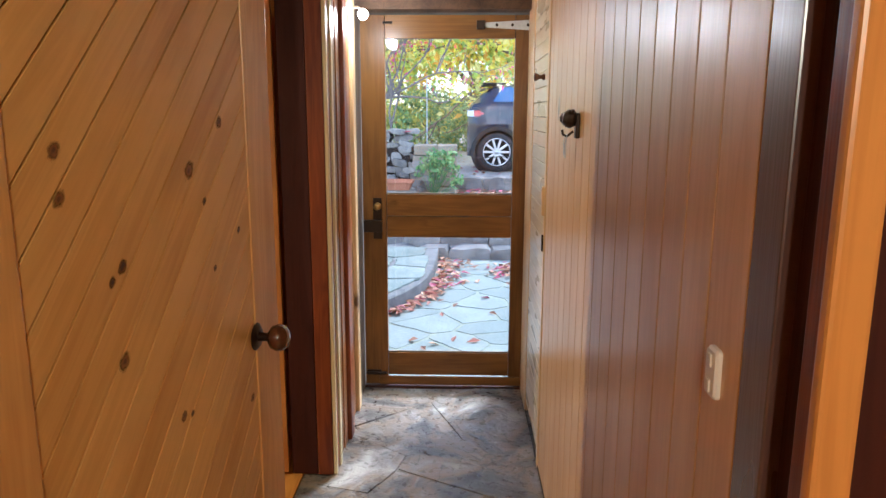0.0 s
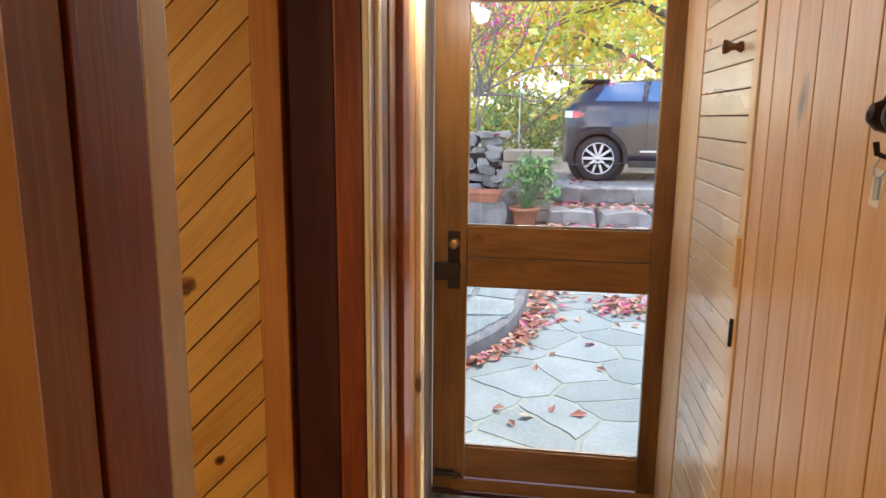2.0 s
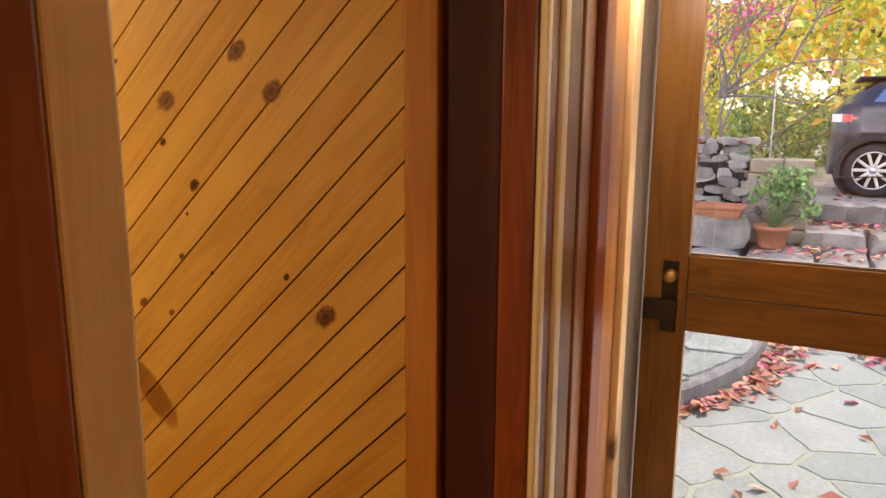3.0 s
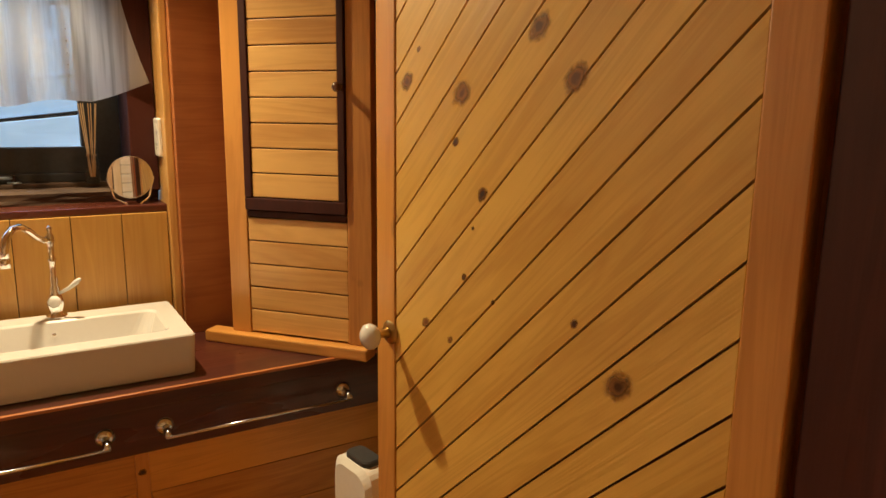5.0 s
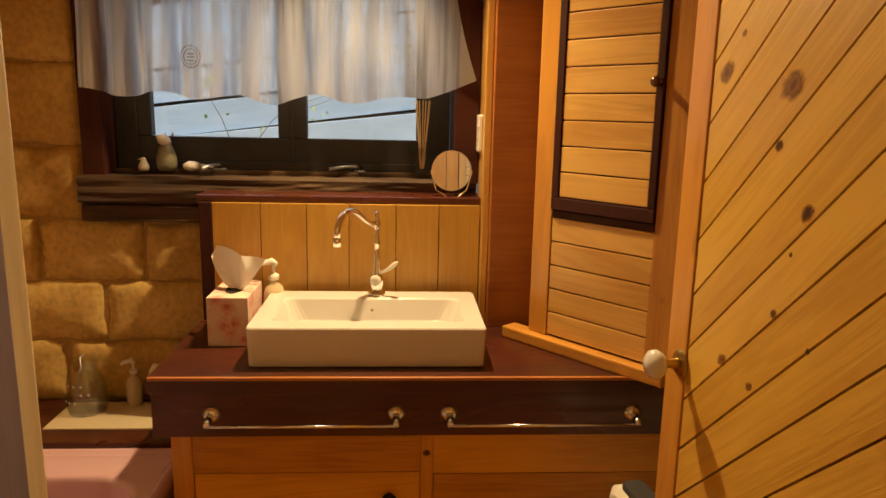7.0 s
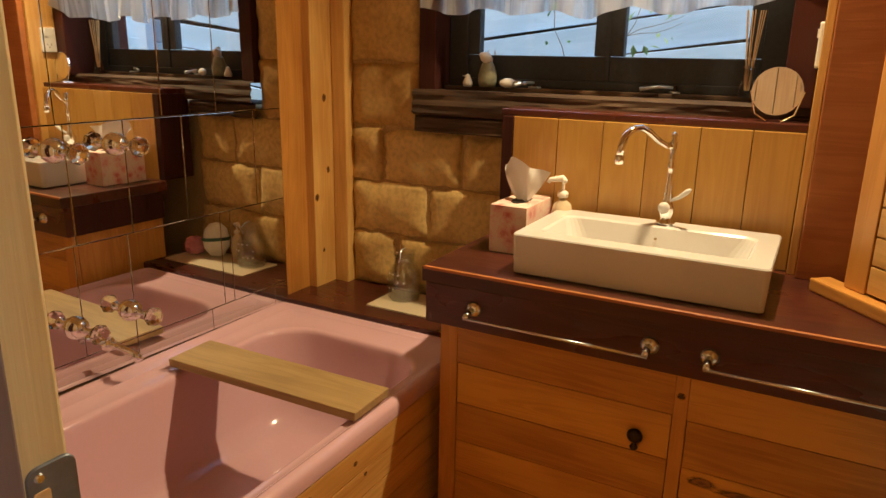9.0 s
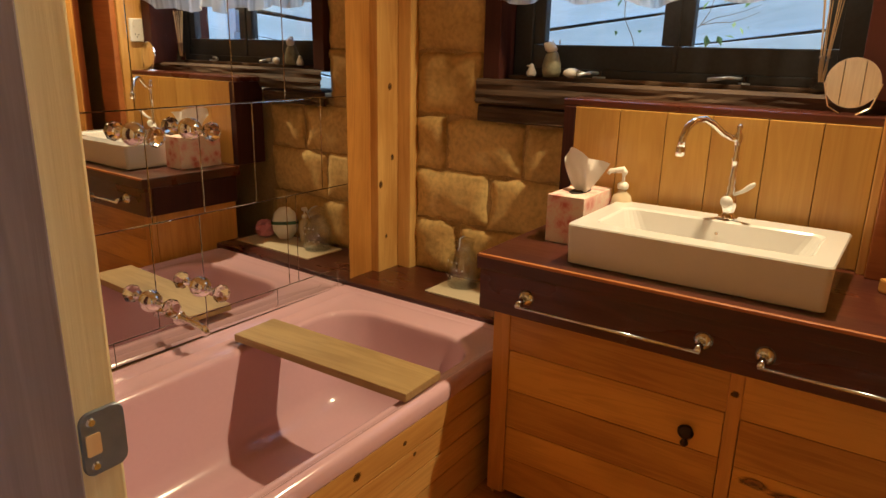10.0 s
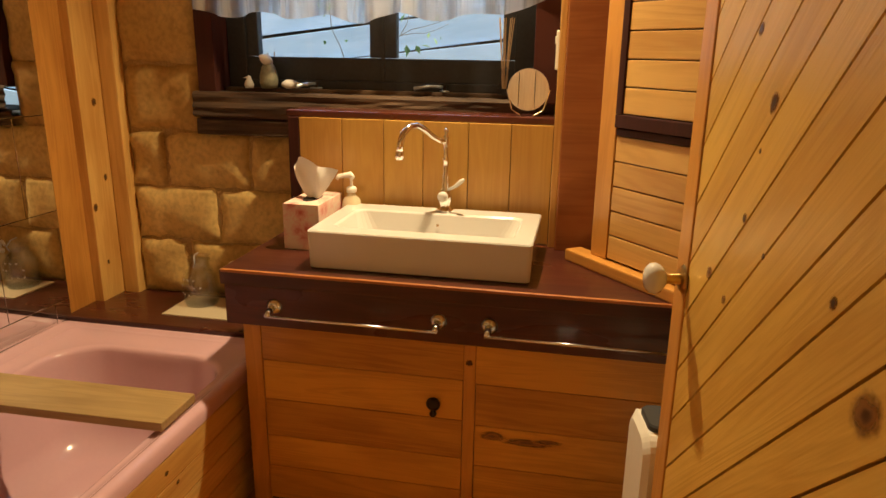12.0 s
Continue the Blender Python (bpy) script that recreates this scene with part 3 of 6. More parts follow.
part("jamb_face", box(0.399, 0.48, 0.912, 0.988, 0, 2.08, 0.003), M["gloss_z"], frame_1, "polished dark facing board")
part("jamb", box(0.418, 0.48, 0.801, 0.911, 0, 2.08, 0.003), M["dark_z"], frame_1)
part("stop", box(0.399, 0.417, 0.806, 0.846, 0, 2.06, 0.003), M["red_z"], frame_1, "dark red stop bead")
part("head", box(-0.455, 0.395, 0.875, 1.03, 2.05, 2.08, 0.004), M["dark_z"], frame_1)
part("architrave", box(0.386, 0.426, 0.78, 0.799, 0, 2.14, 0.005), M["orange_z"], frame_1, "bright orange pine architrave")

# right wall of the hall
wall_right = structure("wall_hall_right", box(RX + 0.016, RX + 0.12, 0.99, 4.0, 0, CEIL), M["gap"], "hall wall clad in upright varnished pine planks", "wall")
y = 0.99
while y < 2.985:
    w = min(0.1185 if y > 1 else 0.128, 2.99 - y)
    part("plank", box(-0.008, 0.008, 0.002, w - 0.002, 0.0, CEIL - 0.002, 0.0025), M["hall_z"], wall_right, matrix=Matrix.Translation((RX + 0.008, y, 0)))
    y += w
part("skirting_gap", box(RX - 0.002, RX, 1.03, 3.86, 0.0, 0.012), M["gap"], wall_right)

# cupboard with level boards beside the front door
cup = thing("wall_cupboard", "pale pine cupboard door of level boards with a small turned knob", "cupboard", (RX, 3.0, 0))
part("stile", box(-0.004, 0.014, -0.005, 0.045, 0.0, CEIL - 0.01, 0.003), M["pale_z"], cup)
part("stile", box(-0.004, 0.014, 0.60, 0.90, 0.0, CEIL - 0.01, 0.003), M["pale_z"], cup)
z = 0.0595
while z < CEIL - 0.08:
    part("plank", box(0, 0.014, 0.047, 0.598, 0.0012, 0.0622, 0.003), M["cup_y"], cup, matrix=Matrix.Translation((0, 0, z)))
    z += 0.0635
part("knob", lathe([(0.0, -0.002), (0.014, -0.002), (0.014, 0.004), (0.008, 0.012), (0.009, 0.022), (0.017, 0.034), (0.017, 0.042), (0.0, 0.046)], 16, pose(-0.002, 0.164, 1.685, 0, -90, 0)), M["brown_knob"], cup, "turned brown wooden knob", smooth=True)
part("catch", box(-0.016, -0.003, 0.005, 0.03, 1.12, 1.24, 0.004), M["pale_z"], cup, "small pale latch block")
part("latch", box(-0.012, -0.003, 0.012, 0.022, 0.97, 1.04, 0.002), M["bronze"], cup, "small dark latch plate")

# left wall of the hall, with the bathroom doorway from y 2.07 to 2.91
bm = box(LX - 0.14, LX - 0.012, 1.03, 2.06, 0, CEIL)
box(LX - 0.14, LX - 0.012, 2.93, 4.0, 0, CEIL, bm=bm)
box(LX - 0.14, LX - 0.012, 2.06, 2.93, 2.06, CEIL, bm=bm)
wall_left = structure("wall_hall_left", bm, M["plaster"], "hall wall of mixed dark and honey coloured upright boards", "wall")
boards = [(1.03, 1.32, "pine_z", 0.0), (1.322, 1.60, "pine_z", 0.0), (1.602, 1.90, "brown_z", 0.0), (3.03, 3.145, "door_z", 0.0), (3.152, 3.235, "brown_z", 0.004),
          (3.33, 3.362, "pale_z", 0.0), (3.364, 3.56, "brown_z", -0.006), (3.64, 3.897, "grey_z", -0.004)]
for a, b, mt, out in boards:
    part("plank", box(-0.012, out, 0, b - a - 0.003, 0, CEIL - 0.002, 0.003), M[mt], wall_left, matrix=Matrix.Translation((LX, a, 0)))
part("post", box(-0.012, 0.022, 3.24, 3.325, 0, CEIL - 0.002, 0.006), M["red_z"], wall_left, "dark red upright strip", matrix=Matrix.Translation((LX, 0, 0)))
part("post", box(-0.012, 0.012, 3.565, 3.635, 0, CEIL - 0.002, 0.006), M["pale_z"], wall_left, matrix=Matrix.Translation((LX, 0, 0)))

frame_2 = thing("door_frame_bathroom", "dark and red stained bathroom door frame with a pale rebate", "door frame", kind="structure")
part("architrave", box(LX - 0.008, LX + 0.004, 1.90, 2.012, 0, 2.14, 0.003), M["red_z"], frame_2, "red-brown stained facing board")
part("jamb_edge", box(LX - 0.012, LX + 0.002, 2.014, 2.066, 0, 2.08, 0.003), M["cream_z"], frame_2, "pale worn jamb edge")
# This jamb's colour holds the daylight that falls on it.
part("jamb", box(-0.628, -0.549, 2.04, 2.07, 0, 2.06, 0.002), M["jamb_z"], frame_2, "worn dark jamb, mauve grey from daylight put into its colour")
part("jamb", box(-0.548, LX - 0.012, 2.04, 2.071, 0, 2.06, 0.006), M["dark_z"], frame_2, "dark stained jamb")
part("rebate", box(-0.671, -0.629, 2.03, 2.056, 0, 2.06, 0.003), M["cream_z"], frame_2, "unstained pale pine rebate")
plate = part("strike_plate", prism(rounded(0.040, 0.060, 0.010), 0.003, 0.001, m=pose(-0.655, 2.0562, 1.041, -90, 0, 0)), plain("dull_zinc", (0.20, 0.23, 0.28), 0.42, 0.5, vary=0.2), frame_2, "dull grey strike plate")
part("strike_hole", prism(rounded(0.013, 0.020, 0.002), 0.0010, m=pose(-0.645, 2.0592, 1.041, -90, 0, 0)), M["pale_z"], plate, "bare timber in the latch hole")
for dz in (-0.021, 0.021):
    part("screw", lathe([(0.0, 0.002), (0.003, 0.0018), (0.0045, 0.0)], 12, pose(-0.645, 2.059, 1.041 + dz, -90, 0, 0)), M["nickel"], plate, "bright screw head")
part("jamb", box(-0.665, -0.555, 2.912, 2.945, 0, 2.06, 0.003), M["dark_z"], frame_2, "dark stained jamb")
part("jamb", box(-0.553, -0.486, 2.905, 2.94, 0, 2.06, 0.006), M["red_z"], frame_2, "red stained jamb with a knot")
part("jamb_edge", box(-0.486, -0.47, 2.908, 2.935, 0, 2.10, 0.005), M["cream_z"], frame_2, "pale worn jamb edge")
part("architrave", box(LX - 0.008, LX + 0.006, 2.938, 2.985, 0, 2.14, 0.004), M["red_z"], frame_2)
part("architrave", box(LX - 0.008, LX + 0.014, 2.988, 3.025, 0, 2.14, 0.005), M["cream_z"], frame_2, "pale outer moulding")
part("head", box(-0.665, LX - 0.012, 2.06, 2.94, 2.06, 2.09, 0.003), M["dark_z"], frame_2)

# front wall and door
bm = box(-0.62, -0.49, 3.90, 4.02, 0, CEIL)
box(0.465, 0.70, 3.90, 4.02, 0, CEIL, bm=bm)
box(-0.49, 0.465, 3.90, 4.02, 2.05, CEIL, bm=bm)
structure("wall_front", bm, M["grey_z"], "weathered timber wall round the glazed front door", "wall")
structure("door_beam", box(-0.62, 0.52, 3.78, 3.90, 2.045, CEIL, 0.006), M["old_y"], "dark rough beam over the front door", "beam")
structure("threshold", box(-0.49, 0.465, 3.895, 4.05, -0.05, 0.012, 0.004), M["dark_y"], "dark timber door sill", "sill")

front = thing("front_door", "half-glazed pine front door, closed, with two glass panes", "door", (0, FY, 0), kind="structure")
part("stile", box(-0.48, -0.352, 0, 0.042, 0.02, 2.035, 0.003), M["door_z"], front)
part("stile", box(0.327, 0.455, 0, 0.042, 0.02, 2.035, 0.003), M["door_z"], front)
part("top_rail", box(-0.35, 0.325, 0.001, 0.041, 1.917, 2.035, 0.003), M["door_x"], front)
part("mid_rail", box(-0.35, 0.325, 0.001, 0.041, 0.869, 0.985, 0.003), M["door_x"], front)
part("mid_rail", box(-0.35, 0.325, 0.001, 0.041, 0.988, 1.104, 0.003), M["door_x"], front)
part("bottom_rail", box(-0.35, 0.325, 0.001, 0.041, 0.075, 0.206, 0.003), M["door_x"], front)
part("weather_board", box(-0.40, 0.40, -0.014, 0.0, 0.02, 0.07, 0.004), M["door_x"], front, "worn weather strip along the foot")
for z0, z1 in ((0.207, 0.868), (1.105, 1.916)):
    ob = part("pane", box(-0.35, 0.325, 0.020, 0.024, z0, z1), M["glass"], front)
    ob.visible_shadow = False
    part("bead", box(-0.35, 0.325, 0.008, 0.018, z0, z0 + 0.008, 0.002), M["grey_z"], front)
lock = part("rim_lock", box(-0.475, -0.375, -0.03, 0.0, 0.90, 0.965, 0.004), M["bronze"], front, "dark brown rim lock")
part("cylinder", lathe([(0.0, 0.04), (0.016, 0.038), (0.02, 0.03), (0.012, 0.016), (0.02, 0.008), (0.022, 0.0)], 20, pose(-0.40, 0, 1.04, 90, 0, 0)), M["brass"], front, "brass lock knob", smooth=True)
part("lock_plate", box(-0.425, -0.378, -0.004, 0, 0.86, 1.085, 0.002), M["bronze"], front, "dark lock plate")
part("bolt", tube([(-0.475, -0.014, 0.09), (-0.36, -0.014, 0.09)], 0.008), M["bronze"], front, "dark slide bolt")
part("bolt_keep", box(-0.47, -0.39, -0.008, 0, 0.075, 0.105, 0.003), M["bronze"], front)
strap = part("hinge_strap", prism([(0.17, 1.972), (0.455, 1.955), (0.455, 2.012), (0.17, 1.996)], 0.004, 0.001, m=pose(0, 0, 0, 90, 0, 0)), plain("zinc_strap", (0.66, 0.68, 0.68), 0.45, 0.3, vary=0.15), front, "pale zinc tee hinge strap")
for x in (0.23, 0.31, 0.39, 0.435):
    part("bolt_head", lathe([(0.0, 0.004), (0.006, 0.003), (0.008, 0.0)], 10, pose(x, -0.004, 1.984, 90, 0, 0)), M["bronze"], strap, "dark bolt head")
part("hinge_block", box(0.125, 0.168, -0.014, 0.0, 1.962, 2.006, 0.004), M["bronze"], front)
part("rail_seam", box(0.325, 0.3285, -0.0008, 0.003, 1.92, 2.034), M["gap"], front)
part("catch", tube([(-0.36, -0.012, 1.995), (-0.31, -0.012, 1.995)], 0.006), M["bronze"], front, "small barrel bolt")

# bathroom shell
WX = -2.68      # stone face
MF = WX - 0.026    # mortar face
structure("wall_bathroom_south", box(-3.0, -0.62, 0.60, 0.728, 0, CEIL), M["pine_z"], "pine wall behind the tub and its mirror tiles", "wall")
structure("wall_bathroom_north", box(-3.0, -0.62, 3.22, 3.32, 0, CEIL), M["orange_z"], "stained timber wall behind the open door", "wall")
bm = box(-3.0, MF, 0.60, 1.19, 0, CEIL)
box(-3.0, MF, 1.19, 2.51, 0, 1.14, bm=bm)
box(-3.0, -2.50, 2.515, 3.3, 0, CEIL, bm=bm)
box(-3.0, MF, 1.19, 2.51, 2.02, CEIL, bm=bm)
wall_w = structure("wall_bathroom_west", bm, M["mortar"], "rough sandstone block wall with a deep window opening", "wall")

# ---------------------------------------------------------------- plank doors


def plank_door(name, label, width, height, at, face, pitch, offset, angle, knots, rim, stile, latch, category="door"):
    """A ledged door: a rim of stiles round slanting boards. Local x runs from the hinge, z up, the boarded face looks to -y."""
    d = thing(name, label, category, at, kind="structure")
    part("stile", box(0, stile, 0, 0.036, 0, height, 0.003), rim, d)
    part("stile", box(width - latch, width, 0, 0.036, 0, height, 0.003), rim, d)
    part("rail", box(stile, width - latch, 0, 0.036, height - 0.09, height, 0.003), M["orange_x"], d)
    part("rail", box(stile, width - latch, 0, 0.036, 0, 0.09, 0.003), M["orange_x"], d)
    part("backing", box(stile, width - latch, 0.016, 0.034, 0.09, height - 0.09), M["groove"], d)
    ca, sa = math.cos(radians(angle)), math.sin(radians(angle))
    u0, u1, v0, v1 = stile, width - latch, 0.09, height - 0.09
    corners = [(u0, v0), (u1, v0), (u1, v1), (u0, v1)]
    across = [-sa * u + ca * v for u, v in corners]
    k = math.floor((min(across) - offset) / pitch)
    while k * pitch + offset < max(across):
        poly = cut(cut(corners, -sa, ca, offset + (k + 1) * pitch - 0.0020), sa, -ca, -(offset + k * pitch + 0.0020))
        if len(poly) > 2:
            mid = (sum(p[0] for p in poly) / len(poly), sum(p[1] for p in poly) / len(poly))
            local = [((p[0] - mid[0]) * ca + (p[1] - mid[1]) * sa, -(p[0] - mid[0]) * sa + (p[1] - mid[1]) * ca) for p in poly]
            turn = Matrix(((ca, -sa, 0, mid[0]), (0, 0, -1, 0.016), (sa, ca, 0, mid[1]), (0, 0, 0, 1)))
            part("plank", prism(local, 0.013, 0.0025), face, d, matrix=turn)
        k += 1
    for u, v, r, hard in knots:
        grow = 1.6 if hard else 1.55
        part("knot", disc(r * grow, r * grow * 0.72), M["knot"] if hard else M["knot_soft"], d, matrix=pose(u, 0.0027, v, 90, -angle, 0))
    return d


# bathroom door, standing open into the bathroom, hinged at the far jamb
bath_knots = [(0.11, 1.554, 0.019, 0), (0.28, 1.528, 0.024, 0), (0.264, 1.439, 0.009, 1), (0.342, 1.347, 0.013, 1), (0.318, 1.282, 0.004, 1), (0.295, 1.185, 0.007, 1),
              (0.377, 1.153, 0.005, 1), (0.177, 1.067, 0.012, 0), (0.256, 1.05, 0.008, 0), (0.568, 1.159, 0.008, 1), (0.66, 1.08, 0.015, 1), (0.66, 1.08, 0.026, 0),
              (0.549, 1.545, 0.024, 0), (0.468, 1.627, 0.024, 0), (0.148, 1.614, 0.006, 0), (0.72, 0.62, 0.014, 1), (0.3, 0.45, 0.01, 1)]
bath_door = plank_door("bathroom_door", "open bathroom door of slanting honey pine boards", 0.912, 2.03,
                       pose(-1.584, 2.785, 0.012, 0, 0, 7.5), wood("door_pine_slant", (0.74, 0.465, 0.105), (0.52, 0.27, 0.044), "x", knots=0.0), 0.0732, 0.0356, 45,
                       bath_knots, M["orange_z"], 0.068, 0.068)
kn = part("rosette", lathe([(0.0, 0.006), (0.02, 0.006), (0.027, 0.0)], 24, pose(0.05, 0.0, 1.014, 90, 0, 0)), M["brass"], bath_door, "brass rosette", smooth=True)
part("shank", lathe([(0.011, 0.0), (0.009, 0.02), (0.012, 0.03)], 18, pose(0.05, -0.005, 1.014, 90, 0, 0)), M["brass"], kn, smooth=True)
part("door_knob", lathe([(0.0, 0.0), (0.014, 0.0), (0.024, 0.008), (0.029, 0.018), (0.027, 0.028), (0.018, 0.036), (0.0, 0.04)], 28, pose(0.05, -0.032, 1.014, 90, 0, 0)), M["porcelain"], bath_door, "white ceramic door knob", smooth=True)
# entry door, folded back along the left wall
entry_knots = [(0.269, 1.299, 0.011, 1), (0.242, 1.282, 0.008, 1), (0.255, 1.16, 0.014, 0), (0.408, 1.007, 0.01, 0), (0.436, 1.0, 0.006, 1), (0.478, 1.421, 0.016, 0), (0.526, 1.363, 0.007, 1),
               (0.552, 1.235, 0.006, 1), (0.686, 0.924, 0.009, 0), (0.66, 1.289, 0.007, 1), (0.15, 1.47, 0.012, 0), (0.15, 1.41, 0.012, 0), (0.3, 0.80, 0.008, 1), (0.6, 1.5, 0.012, 0)]
entry_door = plank_door("entry_door", "open entry door of slanting pale pine boards", 0.84, 2.03,
                        pose(-0.46, 0.86, 0.012, 0, 0, 83.58), wood("entry_door_pine", (0.74, 0.46, 0.135), (0.54, 0.28, 0.06), "x", knots=0.0), 0.0626, 0.0227, 45,
                        entry_knots, M["pine_z"], 0.07, 0.125)
kn = part("rosette", lathe([(0.0, 0.006), (0.022, 0.006), (0.03, 0.0)], 24, pose(0.715, 0.0, 1.05, 90, 0, 0)), M["bronze"], entry_door, "dark bronze rosette", smooth=True)
part("shank", lathe([(0.010, 0.0), (0.009, 0.018), (0.012, 0.026)], 18, pose(0.715, -0.005, 1.05, 90, 0, 0)), M["bronze"], kn, smooth=True)
part("door_knob", lathe([(0.0, 0.0), (0.014, 0.0), (0.025, 0.008), (0.029, 0.02), (0.027, 0.032), (0.018, 0.041), (0.0, 0.045)], 28, pose(0.715, -0.028, 1.05, 90, 0, 0)), M["brown_knob"], entry_door, "polished brown wooden door knob", smooth=True)

# ---------------------------------------------------------------- vanity
CT = 0.81
van = thing("vanity_cabinet", "honey pine vanity cabinet with level board doors", "cabinet", (-2.05, 0, 0))
part("carcass", box(-0.44, -0.02, 1.66, 3.18, 0.05, 0.64), M["orange_y"], van)
part("plinth", box(-0.40, -0.05, 1.68, 3.18, 0.0, 0.05), M["dark_y"], van)
part("side_panel", box(-0.44, -0.021, 1.645, 1.659, 0.0, 0.64, 0.002), M["orange_z"], van)
for a, b in ((1.645, 1.70), (2.312, 2.346), (3.10, 3.18)):
    part("stile", box(-0.019, 0.004, a, b, 0.03, 0.64, 0.003), M["orange_z"], van)
for a, b, joints in ((1.70, 2.312, (0.518, 0.390, 0.266, 0.159, 0.042)), (2.346, 3.10, (0.511, 0.380, 0.249, 0.138, 0.042))):
    part("top_rail", box(-0.019, 0.002, a, b, joints[0] + 0.001, 0.64, 0.002), M["orange_y"], van)
    door = part("cabinet_door", box(-0.019, -0.014, a + 0.002, b - 0.002, 0.04, joints[0] - 0.001), M["groove"], van)
    for z1, z0 in zip(joints, joints[1:]):
        part("plank", box(0, 0.0155, 0, b - a - 0.004, 0, z1 - z0 - 0.002, 0.002), M["orange_y"], door, matrix=Matrix.Translation((-0.014, a + 0.002, z0 + 0.001)))
    if a < 2:
        part("pull", lathe([(0.0, 0.024), (0.014, 0.022), (0.021, 0.014), (0.012, 0.006), (0.015, 0.0)], 18, pose(0.001, 2.227, 0.44, 0, 90, 0)), M["bronze"], door, "black ring pull", smooth=True)
        part("pull_drop", lathe([(0.0, 0.0), (0.009, 0.005), (0.011, 0.012), (0.005, 0.022), (0.004, 0.03)], 14, pose(0.014, 2.227, 0.398, 0, 0, 0)), M["bronze"], door, smooth=True)
for y, z, a, b in ((2.328, 0.575, 0.014, 0.013), (2.40, 0.352, 0.05, 0.02), (2.50, 0.342, 0.10, 0.016), (2.56, 0.352, 0.05, 0.010)):
    part("knot", disc(a, b), M["knot"] if y < 2.4 else M["knot_soft"], van, matrix=pose(0.0042 if y == 2.328 else 0.0017, y, z, 90, 0, 90))

top = thing("worktop", "thick dark red stained timber worktop with a deep apron", "worktop", (0, 0, 0))
part("slab", box(-2.50, -2.0, 1.605, 3.20, CT - 0.045, CT, 0.006), M["dark_y"], top)
# Worn edge strip, coloured paler for the lamplight its rounding catches.
part("worn_edge", box(-2.012, -1.9985, 1.61, 3.195, CT - 0.008, CT + 0.0012, 0.003), M["red_x"], top, "worn front edge, paler for lamplight put into its colour")
part("apron", box(-2.045, -2.012, 1.612, 3.19, 0.642, CT - 0.046, 0.004), M["dark_y"], top)
part("apron", box(-2.48, -2.046, 1.612, 1.644, 0.642, CT - 0.046, 0.004), M["dark_z"], top)


def towel_rail(y0, y1):
    r = thing("towel_rail", "chrome towel rail with round end brackets", "towel rail", (-2.012, y0, 0.706), group="rails on the worktop apron")
    for y in (0.0, y1 - y0):
        k = part("bracket", lathe([(0.0, 0.016), (0.013, 0.015), (0.017, 0.010), (0.022, 0.006), (0.024, 0.0)], 20, pose(0, y, 0, 0, 90, 0)), M["nickel"], r, smooth=True)
        part("arm", tube([(0.01, y, 0), (0.045, y, -0.004), (0.054, y, -0.01)], [0.011, 0.009, 0.008]), M["nickel"], r, smooth=True)
    part("bar", tube([(0.05, -0.006, -0.012), (0.05, y1 - y0 + 0.006, -0.012)], 0.0042), M["nickel"], r, smooth=True)


towel_rail(1.765, 2.245)
towel_rail(2.385, 2.88)

# basin
basin = thing("basin", "white rectangular porcelain vessel basin on the worktop", "basin", (-2.264, 2.165, CT))
H_, W_, D_ = 0.112, 0.388, 0.642


def ring(w, d, r, z, cx=0.0):
    return [(cx + x, y, z) for x, y in rounded(w, d, r, 5)]


IN = 0.004
part("bowl", bridge([ring(W_ - 0.02, D_ - 0.02, 0.012, 0), ring(W_ - 0.008, D_ - 0.008, 0.014, 0.004), ring(W_, D_, 0.016, H_ - 0.004), ring(W_ - 0.006, D_ - 0.006, 0.016, H_),
                     ring(0.250, 0.540, 0.03, H_ - 0.001, IN), ring(0.238, 0.527, 0.035, H_ - 0.006, IN), ring(0.205, 0.485, 0.05, 0.045, IN), ring(0.17, 0.44, 0.06, 0.027, IN), ring(0.10, 0.34, 0.045, 0.022, IN)], caps=(True, True)),
     M["porcelain"], basin, smooth=False)
part("waste", lathe([(0.0, 0.003), (0.02, 0.003), (0.024, 0.0)], 20, pose(IN, 0, 0.0222)), M["chrome"], basin, "chrome waste")
part("overflow", lathe([(0.0, 0.001), (0.004, 0.001), (0.005, 0.0)], 14, pose(IN - 0.107, 0.0, 0.075, 0, 75, 0)), M["chrome"], basin)

# mixer tap
tap = thing("mixer_tap", "tall chrome mixer tap with a swan neck and white ceramic lever", "tap", (-2.420, 2.178, CT + H_))
part("body", lathe([(0.0, 0.0), (0.027, 0.0), (0.027, 0.006), (0.02, 0.011), (0.017, 0.02), (0.022, 0.035), (0.024, 0.05), (0.02, 0.065), (0.013, 0.078), (0.015, 0.086),
                    (0.010, 0.095), (0.013, 0.11), (0.009, 0.125), (0.0095, 0.16), (0.013, 0.168), (0.009, 0.176), (0.0095, 0.21), (0.014, 0.222), (0.012, 0.235), (0.006, 0.245), (0.009, 0.256), (0.0, 0.266)], 24),
     M["chrome"], tap, smooth=True)
neck = [(0, 0, 0.222), (0.026, -0.018, 0.228), (0.05, -0.035, 0.243), (0.078, -0.053, 0.266), (0.103, -0.07, 0.279), (0.128, -0.087, 0.276), (0.148, -0.1, 0.258), (0.158, -0.107, 0.23), (0.16, -0.108, 0.205)]
part("spout", tube(neck, [0.009, 0.009, 0.0092, 0.0095, 0.0098, 0.01, 0.0102, 0.0105, 0.011], 14), M["chrome"], tap, smooth=True)
part("aerator", lathe([(0.0, 0.0), (0.013, 0.0), (0.0135, 0.02), (0.011, 0.024)], 18, pose(0.16, -0.108, 0.184)), M["chrome"], tap, smooth=True)
